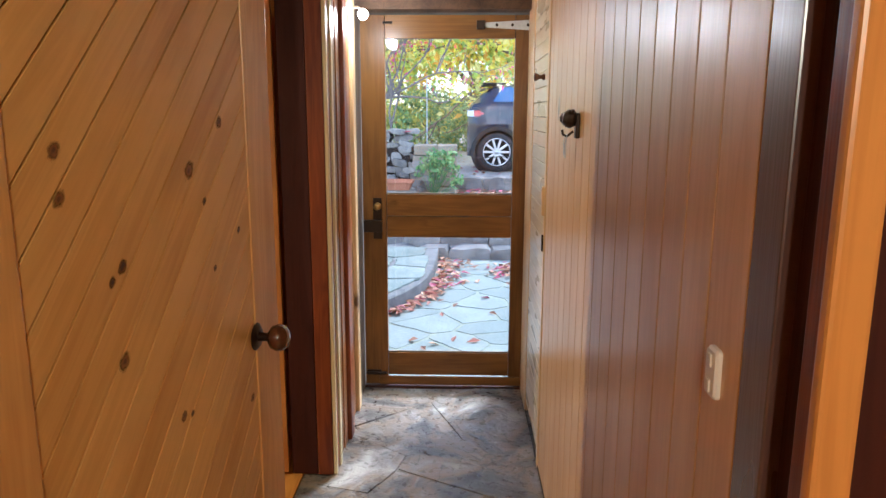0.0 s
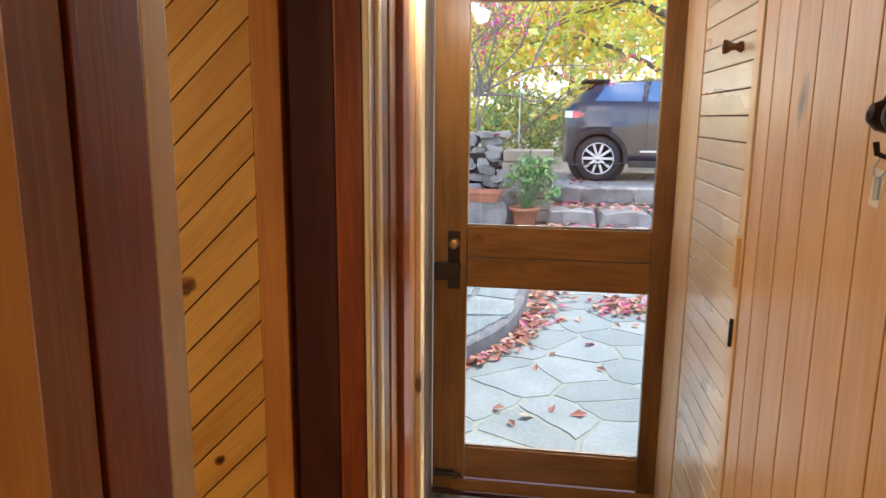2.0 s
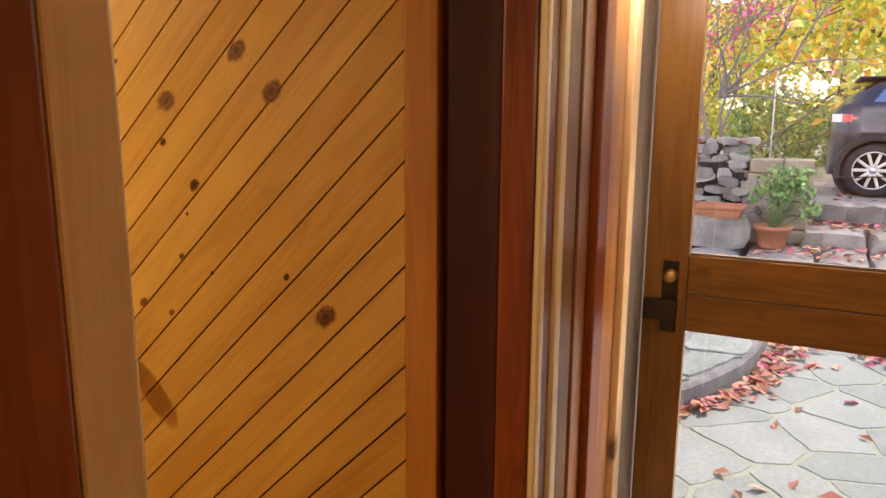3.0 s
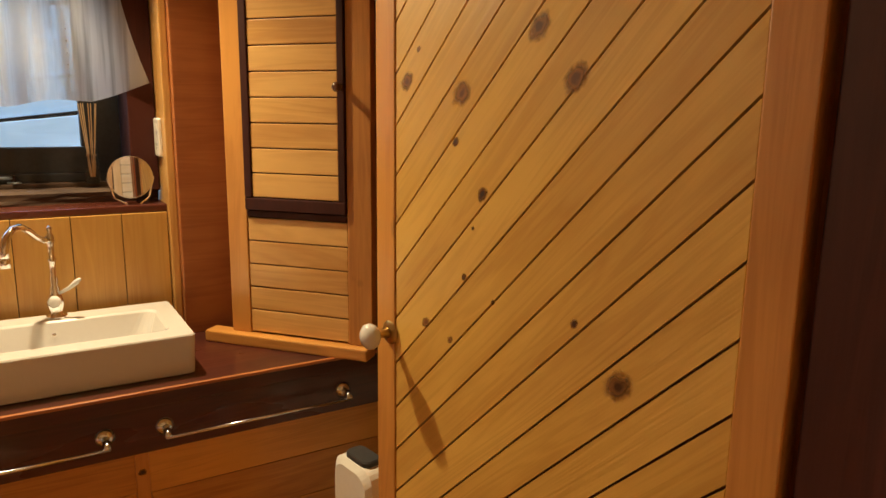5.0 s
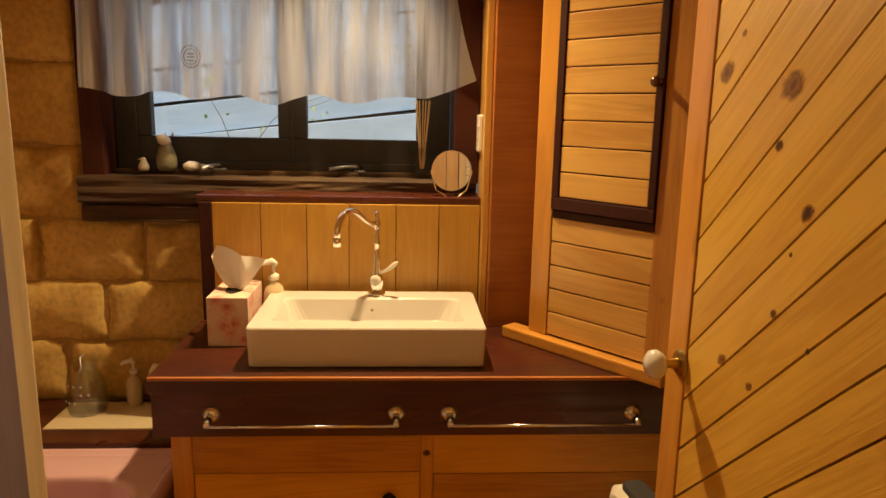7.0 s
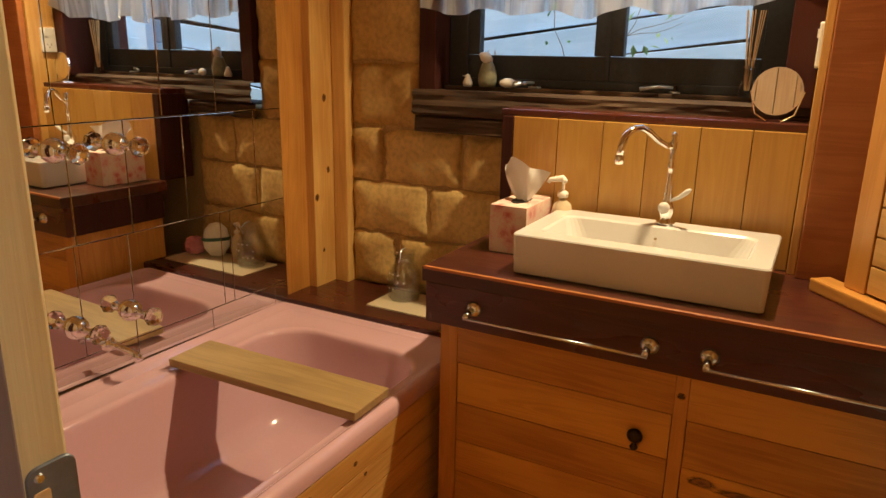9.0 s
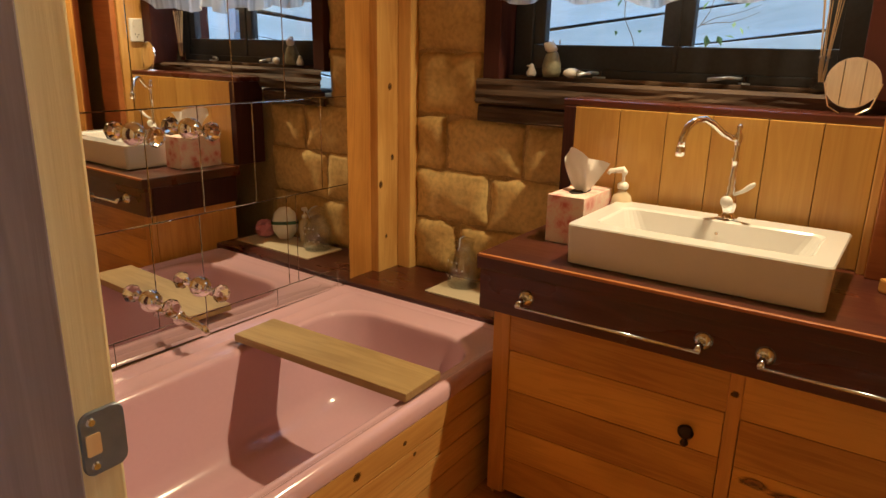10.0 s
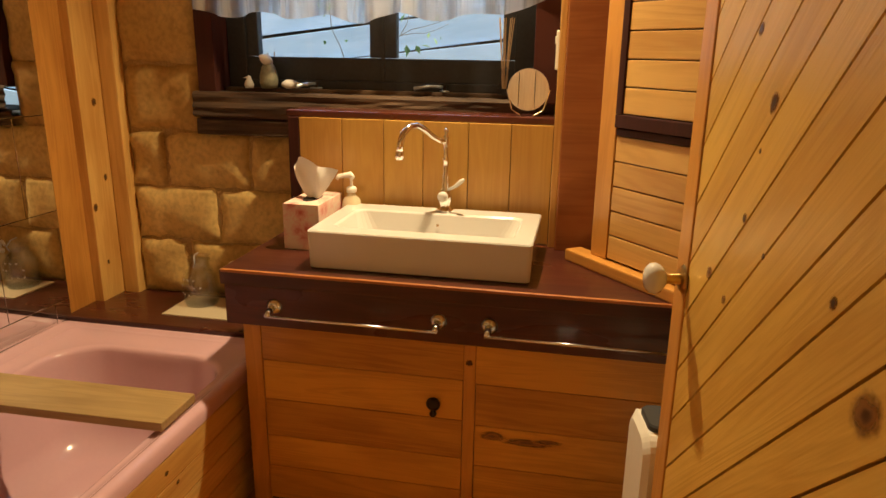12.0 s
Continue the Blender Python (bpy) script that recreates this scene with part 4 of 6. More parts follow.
part("ceramic_cap", lathe([(0.0, 0.034), (0.012, 0.034), (0.017, 0.028), (0.017, 0.02)], 20, pose(0, 0, 0.05, 0, 90, -10)), M["porcelain"], tap, "white ceramic cap", smooth=True)
part("lever", tube([(0.012, 0.012, 0.072), (0.022, 0.035, 0.085), (0.03, 0.055, 0.103), (0.034, 0.065, 0.112)], [0.005, 0.006, 0.008, 0.004]), M["porcelain"], tap, "white ceramic lever", smooth=True)

# back boards and ledge behind the basin
back = thing("splashback", "upright pale pine boards under the window ledge", "splashback", kind="structure")
edges = (1.655, 1.806, 1.951, 2.085, 2.236, 2.374, 2.506)
for a, b in zip(edges, edges[1:]):
    part("plank", box(-0.012, 0.0, 0.001, b - a - 0.001, CT + 0.001, 1.196, 0.002), M["splash_z"], back, matrix=Matrix.Translation((-2.50, a, 0)))
part("end_board", box(-2.66, -2.499, 1.615, 1.654, CT, 1.196, 0.003), M["dark_z"], back, "dark end board")
part("backing", box(-2.66, -2.514, 1.655, 2.51, CT, 1.196), M["gap"], back)
structure("window_ledge", box(-2.66, -2.51, 1.606, 2.515, 1.197, 1.219, 0.004), M["dark_y"], "dark stained ledge board over the splashback", "ledge")

# right of the window: red panel and side reveal
structure("reveal_right", box(-2.80, -2.468, 2.508, 2.53, CT, 2.02, 0.003), M["pine_z"], "pine board lining the window's side", "trim")
structure("red_panel", box(-2.49, -2.44, 2.531, 2.70, CT, CEIL - 0.002, 0.004), M["red_x"], "wide red-brown stained timber panel", "panel")

# ---------------------------------------------------------------- corner cabinet
CDIR = Vector((0.36, 0.30, 0)).normalized()
cang = math.degrees(math.atan2(CDIR.y, CDIR.x))
cab = thing("corner_cabinet", "pine corner cabinet with orange frame and dark door edge", "cabinet", pose(-2.335, 2.612, CT, 0, 0, cang))
CW, CH = 0.516, CEIL - CT - 0.02
part("base_trim", box(-0.035, CW - 0.005, -0.03, 0.03, 0.0, 0.035, 0.005), M["orange_x"], cab, "bright orange base moulding")
part("stile", box(0.046, 0.112, 0.0, 0.03, 0.036, CH, 0.003), M["orange_z"], cab)
part("stile", box(0.441, CW, 0.0, 0.03, 0.036, CH, 0.003), M["orange_z"], cab)
part("side", box(0.048, 0.06, 0.031, 0.16, 0.036, CH), M["red_z"], cab)
part("side", box(CW - 0.012, CW, 0.031, 0.3, 0.036, CH), M["red_z"], cab)
part("backing", box(0.113, 0.44, 0.016, 0.028, 0.036, CH), M["gap"], cab)
for k in range(5):
    z0 = 0.040 + k * 0.0702
    part("plank", box(0.114, 0.44, 0, 0.012, 0.001, 0.0682, 0.0025), M["pine_x"], cab, matrix=Matrix.Translation((0, 0.003, z0)))
part("cross_rail", box(0.114, 0.44, 0.0, 0.016, 0.392, 0.411, 0.003), M["dark_z"], cab, "dark stained rail")
cdoor = part("door", box(0.113, 0.44, -0.008, 0.014, 0.4135, 0.449, 0.003), M["dark_z"], cab, "door with a dark stained edge")
part("edge", box(0.113, 0.137, -0.008, 0.014, 0.4495, CH - 0.12, 0.003), M["dark_z"], cdoor)
part("edge", box(0.419, 0.44, -0.008, 0.014, 0.4495, CH - 0.12, 0.003), M["dark_z"], cdoor)
part("edge", box(0.113, 0.44, -0.008, 0.014, CH - 0.118, CH - 0.09, 0.003), M["dark_z"], cdoor)
for k in range(13):
    z0 = 0.451 + k * 0.0713
    part("plank", box(0.138, 0.418, 0, 0.012, 0.001, 0.0693, 0.0025), M["pine_x"], cdoor, matrix=Matrix.Translation((0, -0.004, z0)))
part("knob", lathe([(0.0, 0.034), (0.010, 0.032), (0.014, 0.024), (0.008, 0.012), (0.011, 0.0)], 16, pose(0.43, -0.008, 0.763, 90, 0, 0)), M["brown_knob"], cdoor, "small turned wooden knob", smooth=True)

# ---------------------------------------------------------------- window
win = thing("window_1", "small black casement window with two panes", "window", (-2.80, 0, 0), kind="structure")
part("frame", box(-0.03, 0.03, 1.27, 2.42, 1.275, 1.305, 0.004), M["black"], win)
part("frame", box(-0.03, 0.03, 1.27, 2.42, 1.96, 2.02, 0.004), M["black"], win)
part("frame", box(-0.03, 0.03, 1.27, 1.343, 1.301, 1.959, 0.004), M["black"], win)
part("frame", box(-0.03, 0.03, 2.347, 2.42, 1.301, 1.959, 0.004), M["black"], win)
part("meeting_bead", box(0.014, 0.024, 1.862, 1.878, 1.306, 1.955, 0.003), M["black"], win)
for a, b in ((1.34, 1.868), (1.872, 2.35)):
    s = part("sash", box(-0.022, 0.018, a, b, 1.303, 1.388, 0.004), M["black"], win)
    part("sash_rail", box(-0.022, 0.018, a, b, 1.90, 1.955, 0.004), M["black"], s)
    part("sash_stile", box(-0.022, 0.018, a, a + 0.048, 1.389, 1.899, 0.004), M["black"], s)
    part("sash_stile", box(-0.022, 0.018, b - 0.048, b, 1.389, 1.899, 0.004), M["black"], s)
    g = part("pane", box(-0.004, 0.0, a + 0.048, b - 0.048, 1.389, 1.899), M["glass"], s)
    g.visible_shadow = False
part("reveal_board", box(-0.16, 0.13, 1.195, 1.265, 1.255, 2.02, 0.004), M["dark_z"], win, "dark stained reveal board")
part("reveal_board", box(-0.16, 0.2, 2.425, 2.505, 1.255, 2.02, 0.004), M["dark_z"], win, "dark stained reveal board")
part("reveal_head", box(-0.16, 0.2, 1.19, 2.505, 2.022, 2.05, 0.003), M["dark_y"], win)


def rough_beam(x0, x1, y0, y1, z0, z1, seed):
    """An old timber with hollows and splits along its face."""
    own = bmesh.new()
    ny, nz = 44, 10
    grid = []
    for i in range(ny + 1):
        row = []
        for j in range(nz + 1):
            y, z = y0 + (y1 - y0) * i / ny, z0 + (z1 - z0) * j / nz
            d = noise.noise((y * 3 + seed, z * 45, 0.3)) * 0.012 + noise.noise((y * 9, z * 90 + seed, 2.0)) * 0.005
            row.append(own.verts.new((x1 + (d if 0 < j < nz else 0) - (0.008 if j in (0, nz) else 0), y, z)))
        grid.append(row)
    for i in range(ny):
        for j in range(nz):
            own.faces.new((grid[i][j], grid[i + 1][j], grid[i + 1][j + 1], grid[i][j + 1]))
    for j, z in ((0, z0), (nz, z1)):
        b = [own.verts.new((x0, y0 + (y1 - y0) * i / ny, z)) for i in range(ny + 1)]
        for i in range(ny):
            own.faces.new((grid[i][j], grid[i + 1][j], b[i + 1], b[i]))
    bmesh.ops.recalc_face_normals(own, faces=own.faces[:])
    return own


structure("sill_beam_lower", rough_beam(-2.85, -2.655, 1.185, 1.60, 1.105, 1.165, 3), M["old_y"], "cracked old timber under the window sill", "beam")
structure("sill_beam", rough_beam(-2.85, -2.64, 1.185, 2.505, 1.17, 1.262, 8), M["old_y"], "cracked dark old timber window sill", "sill")
structure("sill_board", box(-2.85, -2.73, 1.27, 2.42, 1.262, 1.276, 0.003), M["old_y"], "dark inner sill strip", "sill")

# curtain
own = bmesh.new()
ny, nz = 150, 24
grid = []
for j in range(nz + 1):
    row = []
    h = j / nz
    for i in range(ny + 1):
        u = i / ny
        flare = 0.085 * (1 - h) ** 1.6
        y = 1.235 + (2.405 - 1.235) * u + flare * max(0.0, (u - 0.75) / 0.25) ** 1.5 - 0.015 * (1 - h) * (1 - u)
        fold = math.sin(u * 62 + 2.2 * math.sin(u * 9)) * (0.010 + 0.012 * (1 - h)) + noise.noise((u * 14, h * 2, 5)) * 0.02
        z = 1.535 + 0.44 * h + (1 - h) * (0.010 * math.sin(u * 31 + 1) + 0.012 * noise.noise((u * 7, 1, 2)) - 0.016 * math.sin(u * math.pi) + 0.05 * max(0, (u - 0.9) / 0.1))
        row.append(own.verts.new((-2.63 + fold + 0.055 * max(0.0, (u - 0.8) / 0.2), y, z)))
    grid.append(row)
for j in range(nz):
    for i in range(ny):
        own.faces.new((grid[j][i], grid[j][i + 1], grid[j + 1][i + 1], grid[j + 1][i]))
cloth, cn, cl, cp = material("curtain_cloth")
tr = cn.new("ShaderNodeBsdfTranslucent")
tr.inputs["Color"].default_value = (0.93, 0.94, 0.95, 1)
cp.inputs["Base Color"].default_value = (0.64, 0.66, 0.69, 1)
cp.inputs["Roughness"].default_value = 0.9
weave = cn.new("ShaderNodeTexNoise")
weave.inputs["Scale"].default_value = 350
wb = cn.new("ShaderNodeBump")
wb.inputs["Strength"].default_value, wb.inputs["Distance"].default_value = 0.2, 0.001
cl.new(weave.outputs["Fac"], wb.inputs["Height"])
cl.new(wb.outputs["Normal"], cp.inputs["Normal"])
mixs = cn.new("ShaderNodeMixShader")
mixs.inputs[0].default_value = 0.75
gather = cn.new("ShaderNodeTexNoise")
gather.inputs["Scale"].default_value, gather.inputs["Detail"].default_value = 1.0, 3
gm = cn.new("ShaderNodeMapping")
gm.inputs["Scale"].default_value = (0.0, 34.0, 1.6)
gc = cn.new("ShaderNodeTexCoord")
cl.new(gc.outputs["Object"], gm.inputs["Vector"])
cl.new(gm.outputs[0], gather.inputs["Vector"])
thin = cn.new("ShaderNodeMapRange")
for gi, gv in zip((1, 2, 3, 4), (0.46, 0.64, 0.05, 0.5)):
    thin.inputs[gi].default_value = gv
cl.new(gather.outputs["Fac"], thin.inputs[0])
sheer = cn.new("ShaderNodeMixShader")
clear = cn.new("ShaderNodeBsdfTransparent")
cl.new(thin.outputs[0], sheer.inputs[0])
cl.new(mixs.outputs[0], sheer.inputs[1])
cl.new(clear.outputs[0], sheer.inputs[2])
cl.new(cp.outputs[0], mixs.inputs[1])
cl.new(tr.outputs[0], mixs.inputs[2])
cl.new(sheer.outputs[0], cn["Material Output"].inputs["Surface"])
curt = thing("curtain", "short white cotton window curtain hanging in folds", "curtain", (0, 0, 0))
cc = part("cloth", own, cloth, curt, smooth=True)
thread = plain("grey_print", (0.16, 0.12, 0.10), 0.9)
for r_ in (0.03, 0.021):
    part("printed_ring", tube([(-2.598, 1.585 + r_ * math.cos(a * 0.3927), 1.645 + r_ * 1.15 * math.sin(a * 0.3927)) for a in range(17)], 0.0012, 5), thread, curt)
for k in range(3):
    part("printed_bar", box(-2.6, -2.597, 1.574, 1.596, 1.632 + 0.010 * k, 1.635 + 0.010 * k), thread, curt)
for k in range(6):
    part("printed_mark", box(-2.601, -2.599, 2.271, 2.2735, 1.60 + 0.034 * k, 1.604 + 0.034 * k), thread, curt)
part("curtain_rod", tube([(-2.63, 1.195, 1.985), (-2.63, 2.506, 1.985)], 0.008), M["bronze"], curt)

# ---------------------------------------------------------------- tub, mirror and stone end
RIM = 0.44
tub = thing("bathtub", "pink enamelled bathtub boxed in with level pine boards", "bathtub", (0, 0, 0))
x0, x1, y0, y1 = -2.36, -0.74, 0.755, 1.60
cx, cy, w, d = (x0 + x1) / 2, (y0 + y1) / 2, x1 - x0, y1 - y0


def oval(w_, d_, r, z, dx=0.0, dy=0.0):
    return [(cx + dx + x, cy + dy + y, z) for x, y in rounded(w_, d_, r, 8)]


part("shell", bridge([oval(w, d, 0.02, RIM - 0.045), oval(w, d, 0.02, RIM - 0.012), oval(w - 0.016, d - 0.016, 0.02, RIM), oval(w - 0.045, d - 0.045, 0.025, RIM + 0.004), oval(w - 0.065, d - 0.065, 0.03, RIM + 0.001),
                      oval(w - 0.075, d - 0.075, 0.03, RIM - 0.005, 0, 0.004), oval(w - 0.10, d - 0.12, 0.04, RIM - 0.003, 0, 0.022), oval(w - 0.106, d - 0.126, 0.042, RIM - 0.004, 0, 0.022), oval(w - 0.115, d - 0.135, 0.05, RIM - 0.010, 0, 0.022), oval(1.375, 0.635, 0.16, RIM - 0.0088, 0.025, 0.044), oval(1.352, 0.614, 0.155, RIM - 0.0095, 0.025, 0.047), oval(1.340, 0.602, 0.155, RIM - 0.016, 0.025, 0.047), oval(1.334, 0.597, 0.155, RIM - 0.026, 0.025, 0.047),
                      oval(1.328, 0.592, 0.15, RIM - 0.045, 0.025, 0.047), oval(1.26, 0.54, 0.15, RIM - 0.27, 0.03, 0.047), oval(1.17, 0.46, 0.14, RIM - 0.335, 0.03, 0.047), oval(1.0, 0.30, 0.1, RIM - 0.345, 0.03, 0.047)], caps=(False, True)), M["pink"], tub, smooth=True)
apron = part("apron", box(x0, x1, y1 - 0.03, y1 - 0.012, 0.0, RIM - 0.046), M["gap"], tub, "pine boarded tub apron")
for k in range(6):
    poly = cut(cut([(x0 + 0.12, 0.0), (x1, 0.0), (x1, RIM - 0.048), (x0 + 0.12, RIM - 0.048)], 0.0, 1.0, 0.079 * (k + 1) - 0.002), 0.0, -1.0, -(0.079 * k + 0.002))
    if len(poly) > 2:
        mx_, my_ = sum(p[0] for p in poly) / len(poly), sum(p[1] for p in poly) / len(poly)
        part("plank", prism([(p[0] - mx_, p[1] - my_) for p in poly], 0.012, 0.002), M["pine_x"], apron, matrix=pose(mx_, y1 - 0.012, my_, 90, 0, 0) @ Matrix.Diagonal((1, 1, -1, 1)))
part("end_post", box(x0 + 0.06, x0 + 0.12, y1 - 0.03, y1 + 0.0, 0.0, RIM - 0.046, 0.003), M["dark_z"], tub)

for kx, kz, kr in ((-1.485, 0.357, 0.020), (-1.676, 0.354, 0.012), (-1.72, 0.30, 0.011), (-1.30, 0.22, 0.014)):
    part("knot", disc(kr, kr * 0.8), M["knot"], apron, matrix=pose(kx, y1 + 0.0005, kz, -90, 0, 0))

brd = thing("bath_board", "worn timber board laid across the bathtub", "board", pose(-1.80, 1.222, RIM + 0.004, 0, 0, 1))
part("board", box(-0.085, 0.085, -0.345, 0.345, 0, 0.026, 0.004), M["board"], brd)

# mirror tiles
mir = thing("mirror_wall", "wall of bevelled mirror tiles above the bathtub", "mirror", pose(-1.6, 0.757, 0, 0, 0, -1.15) @ pose(1.6, 0, 0), kind="structure")
part("backing", box(-2.385, -0.75, -0.022, -0.005, RIM - 0.002, CEIL - 0.005), M["gap"], mir)
rows = [(RIM + 0.002, 0.517, (-2.31, -2.0, -1.70, -1.38, -1.08)), (0.519, 0.848, (-2.105, -2.06, -1.70, -1.53, -1.2)), (0.85, 1.184, (-2.24, -1.93, -1.722, -1.54, -1.22)), (1.186, 1.56, (-2.075, -1.86, -1.522, -1.2)), (1.562, 1.93, (-2.2, -1.9, -1.6, -1.3)), (1.932, 2.29, (-2.2, -1.9, -1.6, -1.3))]
for z0, z1, xs in rows:
    edges = [-2.38, *xs, -0.76]
    for a, b in zip(edges, edges[1:]):
        part("mirror_tile", box(a + 0.0009, b - 0.0009, -0.005, 0.0, z0, z1, 0.0012), M["mirror"], mir)

# pine post and boards between mirror and stone
structure("post_orange", box(-2.53, -2.387, 0.70, 0.762, 0.0, CEIL, 0.004), M["orange_z"], "orange pine post beside the mirror", "post")
structure("post_pale", box(-2.72, -2.53, 0.73, 0.80, 0.0, CEIL, 0.004), M["pine_z"], "pale knotty pine board beside the stone wall", "post")
structure("post_pale_2", box(-2.72, -2.655, 0.801, 0.868, 0.0, CEIL, 0.006), M["pine_z"], "pale knotty pine board beside the stone wall", "post")

for x, z, a in ((-2.545, 0.825, 0.016), (-2.62, 0.93, 0.014), (-2.605, 1.215, 0.016), (-2.58, 0.60, 0.010)):
    part("knot", disc(a, a * 1.3), M["knot"], bpy.data.objects["post_pale"], matrix=pose(x, 0.8007, z, 90, 0, 0) @ Matrix.Diagonal((1, 1, -1, 1)))

# shelf at the end of the tub
structure("tub_shelf", box(-2.70, -2.362, 0.76, 1.64, 0.0, RIM + 0.012, 0.004), M["dark_y"], "dark timber shelf at the end of the bathtub", "shelf")

# ---------------------------------------------------------------- sandstone blocks
blocks = [(1.36, 1.62, 0.872, 1.186), (1.115, 1.35, 0.872, 1.186), (0.895, 1.100, 0.872, 1.010), (0.895, 1.100, 1.020, 1.365), (0.895, 1.100, 1.376, 1.60),
          (0.68, 0.885, 0.872, 1.215), (0.68, 0.885, 1.227, 1.60), (0.455, 0.668, 0.872, 1.075), (0.455, 0.668, 1.088, 1.62), (1.63, 1.87, 0.872, 1.186), (1.88, 2.28, 0.872, 1.186)]


def block(y0, y1, z0, z1, seed):
    """A hewn block: a bulging, pitted face with broken edges."""
    own = bmesh.new()
    ny, nz = max(6, int((y1 - y0) / 0.022)), max(6, int((z1 - z0) / 0.022))
    grid = []
    for i in range(ny + 1):
        row = []
        for j in range(nz + 1):
            u, v = i / ny, j / nz
            e = min(u * (y1 - y0), (1 - u) * (y1 - y0), v * (z1 - z0), (1 - v) * (z1 - z0))
            y, z = y0 + (y1 - y0) * u, z0 + (z1 - z0) * v
            p = (y * 9 + seed, z * 9, seed * 0.7)
            x = 0.020 * min(1, e / 0.055) ** 0.6 - 0.006 + 0.015 * noise.noise(p) + 0.006 * noise.noise((p[0] * 4, p[1] * 4, seed))
            w = 0.013 * noise.noise((y * 16, z * 16, seed + 3))
            row.append(own.verts.new((x - 0.004, y + w * (0.2 if e else 1), z + w)))
        grid.append(row)
    for i in range(ny):
        for j in range(nz):
            own.faces.new((grid[i][j], grid[i + 1][j], grid[i + 1][j + 1], grid[i][j + 1]))
    rim = [grid[i][0] for i in range(ny)] + [grid[ny][j] for j in range(nz)] + [grid[i][nz] for i in range(ny, 0, -1)] + [grid[0][j] for j in range(nz, 0, -1)]
    low = [own.verts.new((-0.05, v.co.y, v.co.z)) for v in rim]
    for k in range(len(rim)):
        own.faces.new((rim[k], rim[(k + 1) % len(rim)], low[(k + 1) % len(rim)], low[k]))
    bmesh.ops.recalc_face_normals(own, faces=own.faces[:])
    return own


for k, (z0, z1, a, b) in enumerate(blocks):
    part("stone_block", block(a, b, z0, z1, k * 3.7), M["sandstone"], wall_w, matrix=Matrix.Translation((WX - 0.012, 0, 0)), smooth=True)

# ---------------------------------------------------------------- small things in the bathroom


def tissue_box():
    t = thing("tissue_box", "floral pink and cream tissue box with a pulled tissue", "tissue box", (-2.247, 1.697, CT))
    m, n, l, p = material("floral_card")
    co = n.new("ShaderNodeTexCoord")
    v = n.new("ShaderNodeTexVoronoi")
    v.inputs["Scale"].default_value = 22
    nz = n.new("ShaderNodeTexNoise")
    nz.inputs["Scale"].default_value = 45
    nz.inputs["Distortion"].default_value = 2
    l.new(co.outputs["Object"], v.inputs["Vector"])
    l.new(co.outputs["Object"], nz.inputs["Vector"])
    mul = n.new("ShaderNodeMath")
    mul.operation = 'MULTIPLY'
    l.new(v.outputs["Distance"], mul.inputs[0])
    l.new(nz.outputs["Fac"], mul.inputs[1])
    r = n.new("ShaderNodeValToRGB")
    r.color_ramp.elements[0].color, r.color_ramp.elements[0].position = (0.62, 0.16, 0.13, 1), 0.06
    r.color_ramp.elements[1].color, r.color_ramp.elements[1].position = (0.78, 0.62, 0.52, 1), 0.34
    e = r.color_ramp.elements.new(0.16)
    e.color = (0.76, 0.42, 0.36, 1)
    l.new(mul.outputs[0], r.inputs[0])
    l.new(r.outputs[0], p.inputs["Base Color"])
    p.inputs["Roughness"].default_value = 0.45
    part("carton", box(-0.215, 0, 0, 0.118, 0, 0.145, 0.002), m, t)
    part("slot", prism([(0.06 * math.cos(a * 0.4488), 0.026 * math.sin(a * 0.4488)) for a in range(14)], 0.001, m=pose(-0.105, 0.059, 0.1452)), M["gap"], t)
    own = bmesh.new()
    grid = []
    for i in range(11):
        row = []
        for j in range(9):
            u, h = i / 10, j / 8
            spread = 0.016 + 0.075 * h ** 0.6
            a = (u - 0.5) * 2
            row.append(own.verts.new((-0.105 + a * spread * 0.5 + 0.014 * math.sin(u * 9 + h * 3) * (0.4 + h), 0.059 + a * spread + 0.012 * math.cos(u * 12) * h, 0.142 + 0.125 * h - 0.03 * h * h * a * a + 0.012 * math.sin(u * 7) * h)))
        grid.append(row)
    for i in range(10):
        for j in range(8):
            own.faces.new((grid[i][j], grid[i + 1][j], grid[i + 1][j + 1], grid[i][j + 1]))
    part("tissue", own, plain("tissue_paper", (0.90, 0.88, 0.85), 0.9, vary=0.02, scale=40), t, "white crumpled tissue", smooth=True)


tissue_box()


def pump_bottle(at, liquid, s=1.0, label="amber soap bottle with a cream pump top"):
    t = thing("soap_dispenser", label, "soap dispenser", at)
    part("bottle", lathe([(0, 0), (0.026 * s, 0), (0.028 * s, 0.004), (0.028 * s, 0.085 * s), (0.022 * s, 0.105 * s), (0.011 * s, 0.115 * s), (0.011 * s, 0.122 * s), (0, 0.122 * s)], 24), liquid, t, smooth=True)
    part("collar", lathe([(0, 0.14 * s), (0.008 * s, 0.139 * s), (0.014 * s, 0.134 * s), (0.014 * s, 0.1225 * s), (0, 0.1225 * s)], 20), M["white"], t, smooth=True)
    part("pump", tube([(0, 0, 0.138 * s), (0, 0, 0.165 * s)], 0.004 * s), M["white"], t)
    part("nozzle", tube([(0.012 * s, 0.006 * s, 0.166 * s), (-0.004, -0.004, 0.170 * s), (0.012 * s, -0.032 * s, 0.166 * s), (0.014 * s, -0.037 * s, 0.158 * s)], [0.008 * s, 0.009 * s, 0.006 * s, 0.005 * s]), M["white"], t, smooth=True)
    return t


pump_bottle((-2.455, 1.852, CT), plain("cream_soap", (0.60, 0.48, 0.32), 0.2, vary=0.06, coat=0.5), 1.22, "cream soap bottle with a white pump top")

